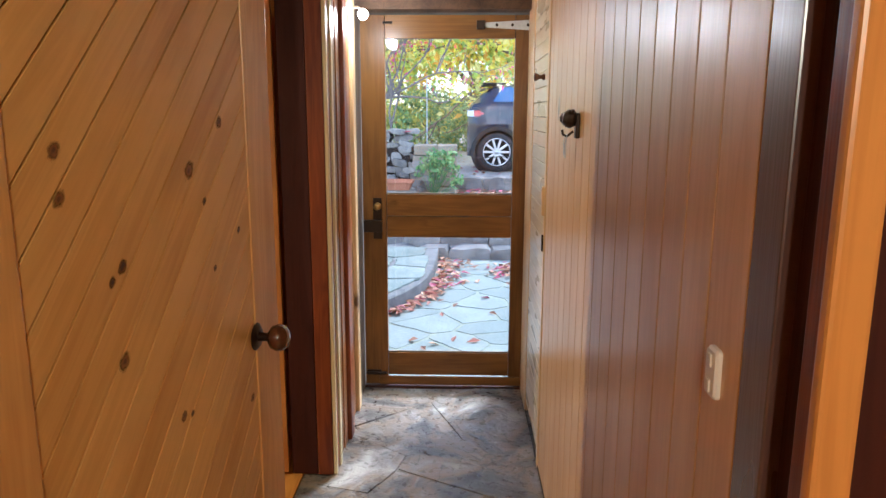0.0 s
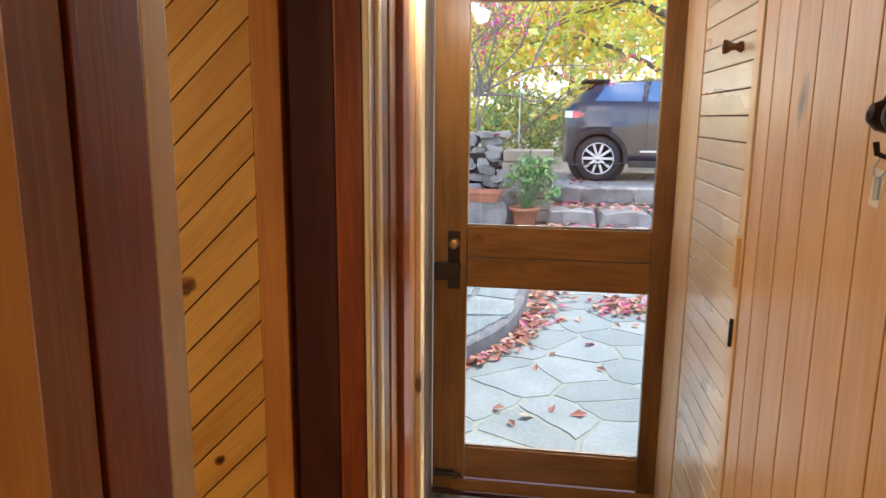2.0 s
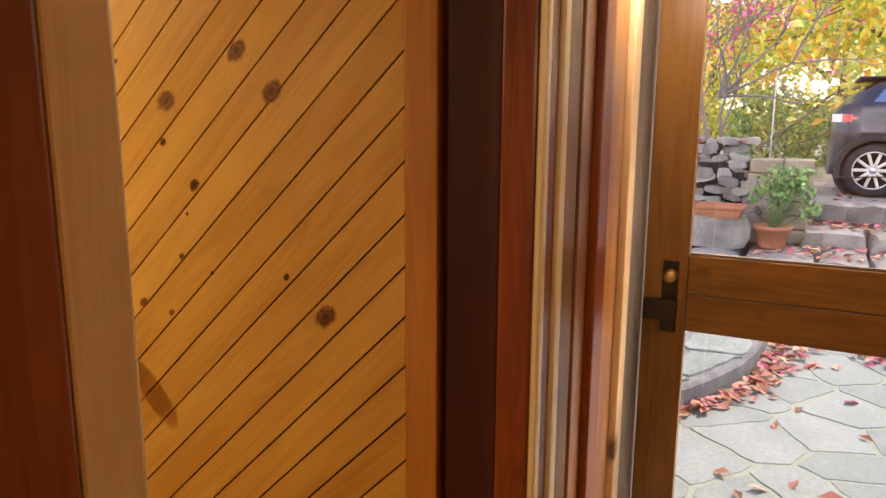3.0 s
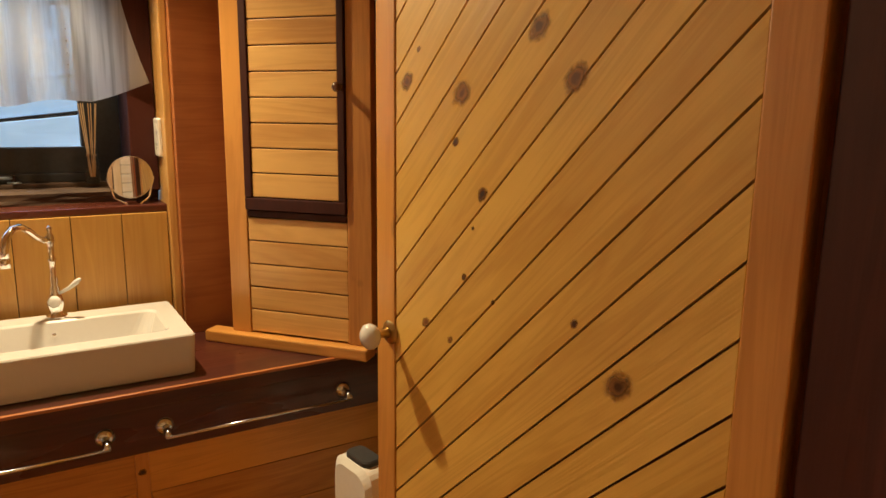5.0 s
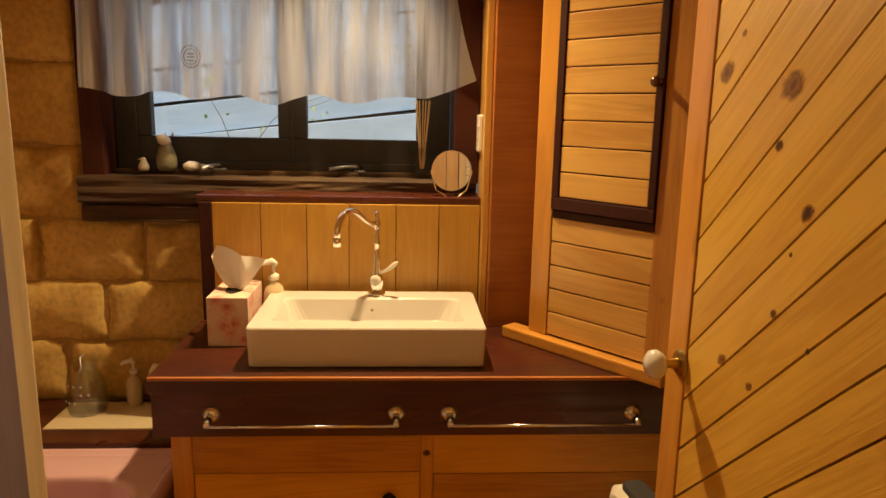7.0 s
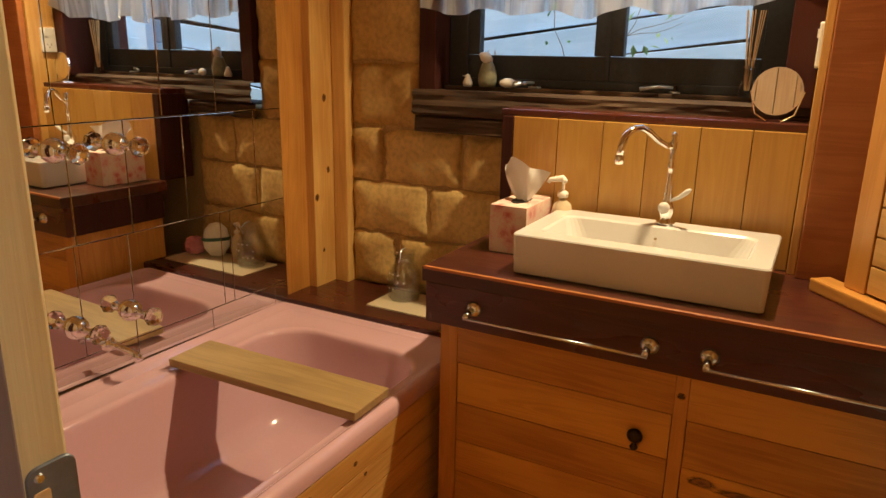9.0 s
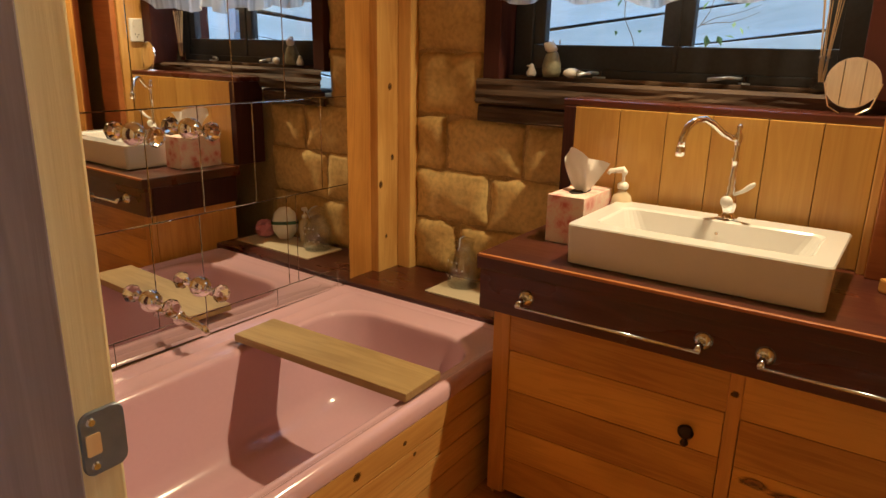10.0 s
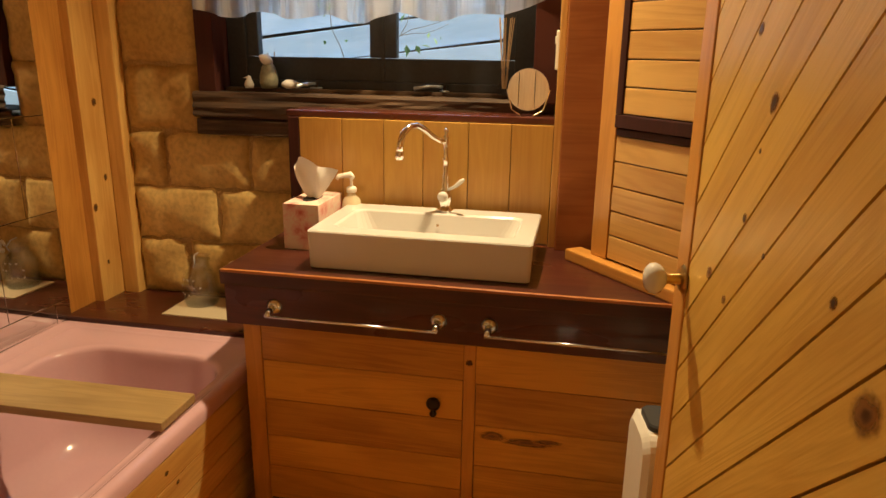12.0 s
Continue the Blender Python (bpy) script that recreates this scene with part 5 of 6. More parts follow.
# round shaving mirror on the ledge
rm = thing("round_mirror", "small round mirror on a wire stand", "mirror", pose(-2.565, 2.415, 1.219, 0, 0, 3))
disc = pose(0, 0, 0.083, 0, 87, 0)
part("rim", bridge([[(0.066 * math.cos(a * 0.1963), 0.066 * math.sin(a * 0.1963), z) for a in range(32)] for z in (-0.004, 0.004)] + [[(0.062 * math.cos(a * 0.1963), 0.062 * math.sin(a * 0.1963), 0.004) for a in range(32)]], m=disc, caps=(True, False)), M["chrome"], rm)
part("glass", lathe([(0, 0.0035), (0.062, 0.0035)], 32, disc), M["mirror"], rm)
for s in (-1, 1):
    part("leg", tube([(0.0, s * 0.068, 0.083), (0.006, s * 0.05, 0.02), (0.03, s * 0.02, 0.003), (-0.03, s * 0.02, 0.003)], 0.0025), M["chrome"], rm)

# reed diffuser
df = thing("reed_diffuser", "glass reed diffuser bottle with thin pale reeds", "diffuser", (-2.70, 2.322, 1.276))
part("bottle", lathe([(0, 0), (0.022, 0), (0.024, 0.01), (0.018, 0.045), (0.012, 0.06), (0.012, 0.085), (0.015, 0.087), (0.015, 0.092), (0, 0.092)], 20), M["crystal"], df, smooth=True)
for k in range(7):
    a = k * 0.9
    part("reed", tube([(0.004 * math.cos(a), 0.004 * math.sin(a), 0.02), (0.022 * math.cos(a), 0.026 * math.sin(a), 0.25)], 0.0016, 6), M["pale_z"], df)

# figures on the sill
fig = thing("mouse_figure", "grey pottery mouse ornament with a white head", "ornament", pose(-2.715, 1.455, 1.276, 0, 0, 25))
own = lathe([(0, 0), (0.028, 0), (0.034, 0.02), (0.033, 0.045), (0.024, 0.075), (0.014, 0.092), (0, 0.1)], 20)
fig_m = plain("grey_green_glaze", (0.20, 0.19, 0.13), 0.4, vary=0.4)
part("ornament_body", own, fig_m, fig, smooth=True)
own = lathe([(0, -0.03), (0.012, -0.024), (0.02, -0.006), (0.018, 0.01), (0.006, 0.026), (0, 0.03)], 16, pose(0.008, -0.008, 0.102, 0, 62, -60))
for s in (-1, 1):
    lathe([(0, -0.003), (0.009, 0), (0, 0.003)], 12, pose(-0.004, 0.012 + s * 0.012, 0.12, 90, 0, 20 * s), own)
part("ornament_head", own, M["porcelain"], fig, "white glazed head", smooth=True)
small = thing("bird_figure", "tiny white pottery bird ornament", "ornament", (-2.70, 1.383, 1.276))
own = lathe([(0, 0), (0.016, 0), (0.019, 0.012), (0.013, 0.026), (0.009, 0.034), (0.009, 0.04), (0, 0.046)], 16)
lathe([(0.004, 0), (0, 0.014)], 8, pose(0.006, -0.006, 0.037, 0, 90, -40), own)
part("ornament_body", own, M["porcelain"], small, smooth=True)
lying = thing("bird_figure", "small white pottery bird lying on the sill", "ornament", (-2.695, 1.545, 1.276))
own = lathe([(0, -0.04), (0.008, -0.03), (0.017, -0.008), (0.017, 0.012), (0.008, 0.028), (0, 0.032)], 16, pose(0, 0, 0.017, 90, 0, 25))
tube([(0.01, 0.03, 0.02), (0.016, 0.075, 0.016)], [0.008, 0.003], 8, own)
part("ornament_body", own, M["porcelain"], lying, smooth=True)


def stay(y, turn):
    t = thing("casement_stay", "silver casement stay arm on the window sill", "window stay", pose(-2.745, y, 1.277, 0, 0, turn), group="window stays")
    part("foot", box(-0.012, 0.012, -0.02, 0.02, 0, 0.006, 0.002), M["steel"], t)
    part("pivot", lathe([(0, 0.026), (0.007, 0.025), (0.008, 0.006), (0, 0.006)], 14), M["bronze"], t)
    part("arm", tube([(0, 0, 0.018), (0.05, -0.006, 0.02), (0.11, -0.01, 0.012)], [0.005, 0.005, 0.007]), M["steel"], t, smooth=True)


stay(1.625, -12)
stay(2.105, -60)

# power outlet on the reveal
out = thing("power_outlet", "white power outlet on the pine window reveal", "power outlet", pose(-2.56, 2.507, 1.425, 90, 0, 0))
part("plate", prism(rounded(0.076, 0.118, 0.006), 0.010, 0.003), M["white"], out)
part("switch", prism(rounded(0.014, 0.022, 0.002), 0.004, m=pose(0.014, 0.03, 0.010)), M["white"], out)
for dx, r in ((-0.01, 20), (0.01, -20), (0.0, 0)):
    part("pin_slot", box(-0.0015, 0.0015, -0.005, 0.005, 0.0101, 0.0108, m=pose(dx, -0.022 if r else -0.036, 0, 0, 0, r)), M["gap"], out)

# taps on the mirror


def crystal_tap(x, z):
    t = thing("crystal_tap", "chrome wall tap with a faceted crystal handle", "tap", pose(x, 0.757 - 0.02 * (x + 1.6), z, -90, 0, 0), group="taps over the tub")
    part("dome", lathe([(0, 0.036), (0.010, 0.035), (0.020, 0.031), (0.028, 0.022), (0.033, 0.009), (0.034, 0.0)], 28), M["chrome"], t, smooth=True)
    part("stem", lathe([(0.010, 0.032), (0.008, 0.055), (0.009, 0.068), (0.014, 0.073), (0.014, 0.079), (0.0, 0.080)], 20), M["chrome"], t, smooth=True)
    part("handle", lathe([(0, 0.080), (0.014, 0.081), (0.027, 0.094), (0.030, 0.105), (0.025, 0.117), (0.012, 0.126), (0, 0.127)], 8), M["crystal"], t, "faceted crystal handle")
    return t


for x, z in ((-1.508, 1.118), (-1.692, 1.118), (-1.508, 0.615), (-1.684, 0.612)):
    crystal_tap(x, z)
sp = thing("bath_spout", "chrome bath spout below the crystal taps", "spout", (-1.60, 0.757, 0.53))
part("flange", lathe([(0, 0.012), (0.016, 0.011), (0.024, 0.0)], 22, pose(0, 0, 0, -90, 0, 0)), M["chrome"], sp, smooth=True)
part("spout", tube([(0, 0.005, 0), (0, 0.06, 0.002), (0, 0.12, -0.006), (0, 0.135, -0.02)], [0.011, 0.011, 0.012, 0.013], 14), M["chrome"], sp, smooth=True)

# on the shelf at the tub's end
SH = RIM + 0.012
tagged(part("tile", box(-2.66, -2.45, 1.10, 1.60, SH, SH + 0.007, 0.002), plain("cream_tile", (0.62, 0.52, 0.36), 0.35, vary=0.06)), "cream tile lying on the dark shelf", "tile")
jar = thing("glass_jar", "clear etched glass jar with a wire clip", "jar", (-2.590, 1.185, SH + 0.007))
part("jar_body", lathe([(0, 0), (0.045, 0), (0.05, 0.01), (0.05, 0.10), (0.038, 0.135), (0.03, 0.145), (0.03, 0.165), (0.033, 0.168), (0.033, 0.175), (0.027, 0.175), (0.027, 0.145), (0.046, 0.10), (0.046, 0.012), (0, 0.006)], 28, Matrix.Diagonal((1.3, 1.3, 1, 1))), M["jar_glass"], jar, smooth=True)
part("lid", lathe([(0, 0.2), (0.012, 0.198), (0.03, 0.19), (0.033, 0.178), (0, 0.178)], 24, Matrix.Diagonal((1.3, 1.3, 1, 1))), M["jar_glass"], jar, smooth=True)
part("wire_clip", tube([(0.043, 0, 0.155), (0.047, 0.01, 0.175), (0.03, 0.0, 0.2), (0, 0, 0.203)], 0.0018, 6), M["steel"], jar)
for k in range(9):
    a, zz = -0.9 + 0.35 * (k % 5), 0.05 + 0.03 * (k // 3)
    part("etched_star", prism([(0.006 * (1 if i % 2 else 0.4) * math.cos(i * 0.5236), 0.006 * (1 if i % 2 else 0.4) * math.sin(i * 0.5236)) for i in range(12)], 0.0006, m=pose(0.0655 * math.cos(a), 0.0655 * math.sin(a), zz, 90, 0, 90 + math.degrees(a))), M["white"], jar)
pump_bottle((-2.64, 1.325, SH + 0.007), plain("pale_soap", (0.52, 0.42, 0.26), 0.18, vary=0.06, coat=0.5), 0.95, "pale amber soap bottle with a white pump top")
loofah = thing("bath_sponge", "oval white bath brush with a green band", "sponge", pose(-2.60, 1.42, SH + 0.007, 0, 0, -50))
part("pad", lathe([(0, 0), (0.03, 0.004), (0.058, 0.04), (0.062, 0.075), (0.05, 0.115), (0.025, 0.138), (0, 0.142)], 22, Matrix.Diagonal((0.4, 1, 1.15, 1))), plain("sponge_cloth", (0.70, 0.66, 0.58), 0.95, vary=0.2, scale=60, bump=0.6), loofah, smooth=True)
part("band", lathe([(0.0645, 0.078), (0.0645, 0.094)], 24, Matrix.Diagonal((0.42, 1, 1.0, 1))), plain("green_band", (0.03, 0.09, 0.05), 0.7), loofah, "green elastic band")
puff = thing("bath_puff", "pink net bath puff", "bath puff", (-2.57, 1.53, SH + 0.007))
own = bmesh.new()
bmesh.ops.create_icosphere(own, subdivisions=3, radius=0.05)
for v in own.verts:
    v.co *= 1 + 0.28 * noise.noise(v.co * 70)
    v.co.z = v.co.z * 0.85 + 0.045
part("net", own, plain("pink_net", (0.55, 0.20, 0.24), 0.8, vary=0.3, scale=80, bump=0.6), puff)

# oil heater behind the door
ht = thing("oil_heater", "white finned oil heater with a dark control top", "heater", pose(-1.69, 2.785, -0.0, 0, 0, 8))
for k in range(7):
    f = 0.06 + k * 0.048
    part("fin", bridge([[(x, f + dy, 0.335 + z) for x, z in rounded(0.15 - ins, 0.56 - ins, 0.045, 5)] for dy, ins in ((-0.014, 0.03), (-0.008, 0.004), (0.008, 0.004), (0.014, 0.03))], caps=(True, True)), M["white"], ht)
part("core", box(-0.05, 0.05, 0.05, 0.37, 0.10, 0.56, 0.01), M["white"], ht)
part("control_box", bridge([[(x, y, 0.35 + z) for x, z in rounded(0.17 - i, 0.60 - i, 0.04, 5)] for y, i in ((-0.03, 0.03), (-0.018, 0.0), (0.04, 0.0), (0.046, 0.02))], caps=(True, True)), M["white"], ht, "white control housing")
part("handle", prism(rounded(0.10, 0.055, 0.02), 0.014, 0.004, m=pose(0, 0.012, 0.6505)), plain("dark_grip", (0.03, 0.03, 0.032), 0.5), ht, "dark grey grip")
for y in (0.05, 0.36):
    part("foot", box(-0.11, 0.11, y - 0.02, y + 0.02, 0.0, 0.06, 0.01), plain("foot_grey", (0.08, 0.08, 0.08), 0.5), ht)

# ceiling downlight
dl = thing("ceiling_light", "small chrome ceiling downlight", "ceiling light", (-2.40, 2.24, CEIL))
part("shade", lathe([(0.035, -0.002), (0.045, -0.006), (0.05, -0.03), (0.046, -0.03), (0.04, -0.008)], 24), M["chrome"], dl, smooth=True)

# ---------------------------------------------------------------- small things in the hall
hk = thing("key_hook", "dark cast bear key hook with hanging keys", "key hook", (RX, 2.29, 1.50))
own = box(-0.012, 0, -0.05, -0.018, -0.04, 0.034, 0.004)
for dy, r in ((0.022, 0.8), (-0.026, 1.0)):
    lathe([(0, 0), (0.02 * r, 0.004), (0.028 * r, 0.016), (0.026 * r, 0.03), (0.015 * r, 0.042), (0, 0.046)], 16, pose(-0.006, dy, 0.014, 0, -80, 0), own)
    for s in (-1, 1):
        lathe([(0, 0), (0.008, 0.003), (0.008, 0.009), (0, 0.012)], 12, pose(-0.016, dy + s * 0.018 * r, 0.036, 0, -80, 0), own)
part("casting", own, M["bronze"], hk, smooth=False)
part("hook", tube([(-0.012, 0, -0.02), (-0.03, 0, -0.035), (-0.042, 0, -0.03), (-0.045, 0, -0.015)], 0.004), M["bronze"], hk)
kr = part("key_ring", tube([(-0.035 + 0.004 * math.sin(a * 0.5), 0.016 * math.cos(a * 0.5236), -0.045 + 0.016 * math.sin(a * 0.5236)) for a in range(13)], 0.0013, 6), M["steel"], hk, "steel key ring")
part("key", box(-0.002, 0.0, -0.004, 0.004, -0.03, 0.0, 0.001, m=pose(-0.036, 0.004, -0.06, 0, 0, 12)), M["steel"], kr)
part("tag", box(-0.004, -0.002, -0.012, 0.012, -0.05, 0.0, 0.001, m=pose(-0.03, 0.006, -0.05, 8, 0, 6)), M["white"], kr, "pale key tag")

sw = thing("light_switch", "white double light switch plate on pine planks", "light switch", pose(RX, 1.066, 1.186, 90, 0, -90))
part("plate", prism(rounded(0.038, 0.070, 0.008), 0.009, 0.004), M["white"], sw)
for dz in (-0.022, 0.022):
    part("rocker", box(-0.006, 0.006, dz * 0.8 - 0.009, dz * 0.8 + 0.009, 0.009, 0.012, 0.0015), M["white"], sw)

hl = thing("spotlight", "small bright spotlight on the hall wall", "spotlight", (-0.40, 3.45, 1.975))
part("arm", tube([(-0.085, 0, 0.03), (-0.02, 0, 0.03), (0.0, 0, 0.01)], 0.007), M["white"], hl)
part("base", lathe([(0, 0.012), (0.03, 0.011), (0.034, 0)], 20, pose(-0.082, 0, 0.03, 0, 90, 0)), M["white"], hl)
part("lamp", lathe([(0, -0.024), (0.014, -0.02), (0.024, -0.004), (0.022, 0.01), (0.01, 0.022), (0, 0.026)], 20), M["lit"], hl, "glowing frosted bulb", smooth=True)

# ---------------------------------------------------------------- outside


def leafy(name, *colors, rough=0.6, through=0.3):
    """Leaves: each takes one of the colours by chance, and lets some light through."""
    m, n, l, p = material(name)
    g = n.new("ShaderNodeNewGeometry")
    r = n.new("ShaderNodeValToRGB")
    r.color_ramp.interpolation = 'CONSTANT'
    while len(r.color_ramp.elements) < len(colors):
        r.color_ramp.elements.new(0.5)
    for k, c in enumerate(colors):
        r.color_ramp.elements[k].position = k / len(colors)
        r.color_ramp.elements[k].color = (*c, 1)
    l.new(g.outputs["Random Per Island"], r.inputs[0])
    l.new(r.outputs[0], p.inputs["Base Color"])
    p.inputs["Roughness"].default_value = rough
    t = n.new("ShaderNodeBsdfTranslucent")
    l.new(r.outputs[0], t.inputs["Color"])
    mx = n.new("ShaderNodeMixShader")
    mx.inputs[0].default_value = through
    l.new(p.outputs[0], mx.inputs[1])
    l.new(t.outputs[0], mx.inputs[2])
    l.new(mx.outputs[0], n["Material Output"].inputs["Surface"])
    return m


def leaves_mesh(name, places, size, rng, flat=False):
    """Many small folded leaves, one at each place."""
    verts, faces = [], []
    for p in places:
        s = size * rng.uniform(0.6, 1.3)
        if flat:
            e = Euler((rng.uniform(-0.4, 0.4), rng.uniform(-0.4, 0.4), rng.uniform(0, 6.28)))
        else:
            e = Euler((rng.uniform(-1.2, 1.2), rng.uniform(-1.2, 1.2), rng.uniform(0, 6.28)))
        q = e.to_matrix()
        k = len(verts)
        for v in ((-s * 0.5, 0, 0), (0, -s * 0.3, s * 0.12), (s * 0.6, 0, 0), (0, s * 0.3, s * 0.12)):
            verts.append(tuple(Vector(p) + q @ Vector(v)))
        faces += [(k, k + 1, k + 2), (k, k + 2, k + 3)]
    me = bpy.data.meshes.new(name)
    me.from_pydata(verts, [], faces)
    return me


def cloud(center, radii, count, rng, hollow=0.4):
    out = []
    while len(out) < count:
        v = Vector((rng.uniform(-1, 1), rng.uniform(-1, 1), rng.uniform(-1, 1)))
        if not hollow < v.length < 1 or noise.noise(v * 2.6 + Vector(center)) < -0.12:
            continue
        out.append((center[0] + v.x * radii[0], center[1] + v.y * radii[1], center[2] + v.z * radii[2]))
    return out


def leaf_part(name, me, mat, parent=None, label=""):
    me.materials.append(mat)
    ob = new(name, me)
    if parent is not None:
        ob.parent = parent
    if label:
        ob["label"] = label
    return ob


GZ = -0.05
structure("ground", box(-60, 60, 4.03, 120, GZ - 0.3, GZ - 0.03), M["moss"], "mossy ground round the paving", "ground")
structure("ground_west", box(-60, -3.02, -60, 4.03, GZ - 0.3, GZ - 0.03), M["moss"], "ground beside the house", "ground")

# raised bed to the left of the path, with a curved stone kerb
kerb = [(-0.19, 7.7), (-0.195, 7.2), (-0.215, 6.7), (-0.25, 6.35), (-0.31, 6.08), (-0.42, 5.78), (-0.54, 5.53), (-0.75, 5.3), (-1.1, 5.12), (-2.2, 4.98), (-3.2, 4.95), (-3.2, 7.7)]
bed = structure("raised_terrace", prism(kerb, 0.16, 0.015, m=Matrix.Translation((0, 0, GZ - 0.03))), M["rock"], "raised paved terrace with a curved mossy stone kerb", "terrace")
rng = random.Random(21)
for poly in cells(-2.4, -0.27, 5.1, 7.7, 0.5, rng, 0.02):
    poly = cut(cut(poly, 0.923, -0.386, -2.68), 0.591, -0.807, -4.83)
    if len(poly) > 2:
        mx_, my_ = sum(p[0] for p in poly) / len(poly), sum(p[1] for p in poly) / len(poly)
        part("flagstone", prism(ragged([(p[0] - mx_, p[1] - my_) for p in poly], rng, 0.022, 0.07), 0.02, 0.005), M["terrace"], bed, matrix=Matrix.Translation((mx_, my_, GZ + 0.125)))

def rock(w, h, seed, depth=0.2):
    """A rough stone with a broken, uneven outline."""
    own = box(-w / 2, w / 2, -depth * 0.55, depth * 0.45, -h / 2, h / 2)
    bmesh.ops.subdivide_edges(own, edges=own.edges[:], cuts=2, use_grid_fill=True)
    for v in own.verts:
        d = Vector((noise.noise(v.co * 6 + Vector((seed, 0, 0))), noise.noise(v.co * 6 + Vector((0, seed, 0))), noise.noise(v.co * 6 + Vector((0, 0, seed)))))
        k = 1 - 0.16 * (abs(v.co.x) / (w / 2)) ** 2 * (abs(v.co.z) / (h / 2)) ** 2
        v.co = Vector((v.co.x * k, v.co.y * (1.0 if abs(v.co.x) < w * 0.4 else 0.85), v.co.z * k)) + d * 0.028
    return own


# steps up to the drive
st = thing("garden_steps", "rough grey stone steps scattered with fallen leaves", "steps", kind="structure")
for y0, y1, z0, z1, a, b in ((7.75, 8.05, GZ - 0.05, 0.08, -1.6, 3.0), (8.05, 8.4, GZ - 0.05, 0.21, -1.6, 3.0), (8.4, 9.2, GZ - 0.05, 0.34, -2.5, 3.2), (9.2, 9.96, 0.0, 0.487, -0.05, 3.2)):
    x = a
    while x < b:
        w = rng.uniform(0.28, 0.62)
        if x + w > b - 0.2:
            w = b - x
        part("step_stone", rock(w * 1.02, z1 - z0 + rng.uniform(-0.02, 0.012), rng.uniform(0, 50), y1 - y0 + 0.05), M["rock"], st, matrix=pose(x + w / 2, (y0 + y1) / 2 + rng.uniform(-0.03, 0.02), (z0 + z1) / 2, 0, rng.uniform(-1.5, 1.5), rng.uniform(-3, 3)))
        x += w
drive = structure("driveway", box(-14, 16, 9.96, 40, -0.2, 0.66), stone("drive_gravel", (0.26, 0.22, 0.18), (0.42, 0.37, 0.31), 0.95, 2.0, 0.5, 0.02), "pale gravel driveway above the steps", "driveway")
x = 0.0
while x < 3.2:
    w = rng.uniform(0.3, 0.6)
    part("edge_stone", rock(w * 1.02, 0.18, rng.uniform(0, 50), 0.3), M["rock"], drive, matrix=pose(x + w / 2, 10.07 + rng.uniform(-0.02, 0.02), 0.58, 0, rng.uniform(-2, 2), rng.uniform(-3, 3)))
    x += w

# dry stone wall on the left
dry = structure("garden_wall", box(-3.5, -0.62, 9.27, 10.2, 0.0, 1.1), M["gap"], "dry stone garden wall topped with dead leaves", "wall")
rng = random.Random(5)

z = 0.36
while z < 1.28:
    h = rng.uniform(0.055, 0.10)
    x = -2.6 + rng.uniform(0, 0.2)
    end = -0.42 if z < 0.95 else -0.6
    while x < end:
        w = rng.uniform(0.09, 0.28)
        part("stone", rock(w, h * rng.uniform(0.85, 1.3), rng.uniform(0, 50)), M["rock"], dry, matrix=pose(x + w / 2, 9.2 + 0.25 * (z - 0.3) + rng.uniform(-0.05, 0.04), z + h / 2 + rng.uniform(-0.025, 0.025), rng.uniform(-8, 8), rng.uniform(-11, 11), rng.uniform(-10, 10)))
        x += w
    z += h
pier_m = stone("pier_stone", (0.20, 0.17, 0.13), (0.36, 0.31, 0.23), 0.9, 5.0, 0.5, 0.01)
pier = thing("stone_pier", "square stone pier of brown blocks beside the steps", "pier", (-0.3, 9.42, 0.34), kind="structure")
z = 0.0
for k in range(6):
    h = 0.135
    ofs = rng.uniform(-0.05, 0.05)
    part("stone", box(-0.27, ofs - 0.004, -0.18, 0.3, 0, h - 0.008, 0.014), pier_m, pier, matrix=Matrix.Translation((rng.uniform(-0.01, 0.01), 0, z)))
    part("stone", box(ofs + 0.004, 0.29, -0.18, 0.3, 0, h - 0.008, 0.014), pier_m, pier, matrix=Matrix.Translation((rng.uniform(-0.01, 0.01), 0, z)))
    z += h

# potted geranium
terracotta = plain("terracotta", (0.36, 0.15, 0.085), 0.8, vary=0.25)
pot = thing("plant_pot", "terracotta pot with a leafy green geranium", "plant pot", (-0.30, 8.82, 0.345))
part("pot", lathe([(0, 0.0), (0.10, 0), (0.115, 0.02), (0.145, 0.17), (0.165, 0.175), (0.168, 0.215), (0.15, 0.215), (0.14, 0.18), (0, 0.175)], 28), terracotta, pot, smooth=True)
green = leafy("geranium_leaf", (0.14, 0.30, 0.10), (0.22, 0.40, 0.14), (0.10, 0.22, 0.08), (0.32, 0.48, 0.20))
rng = random.Random(12)
pl = []
for k in range(26):
    a, r = rng.uniform(0, 6.28), rng.uniform(0.02, 0.27)
    top = (0.08 + r * math.cos(a), r * math.sin(a), rng.uniform(0.36, 0.74))
    part("stem", tube([(0.02 * math.cos(a), 0.02 * math.sin(a), 0.17), (top[0] * 0.6, top[1] * 0.6, top[2] * 0.7), top], 0.004, 5), green, pot)
    pl += [(top[0] + rng.uniform(-0.07, 0.07), top[1] + rng.uniform(-0.07, 0.07), top[2] + rng.uniform(-0.08, 0.04)) for _ in range(14)]
leaf_part("foliage", leaves_mesh("foliage", pl, 0.07, rng), green, pot)
tray = thing("planter_tray", "shallow terracotta tray on a stone ledge", "planter", (-0.78, 8.75, 0.62))
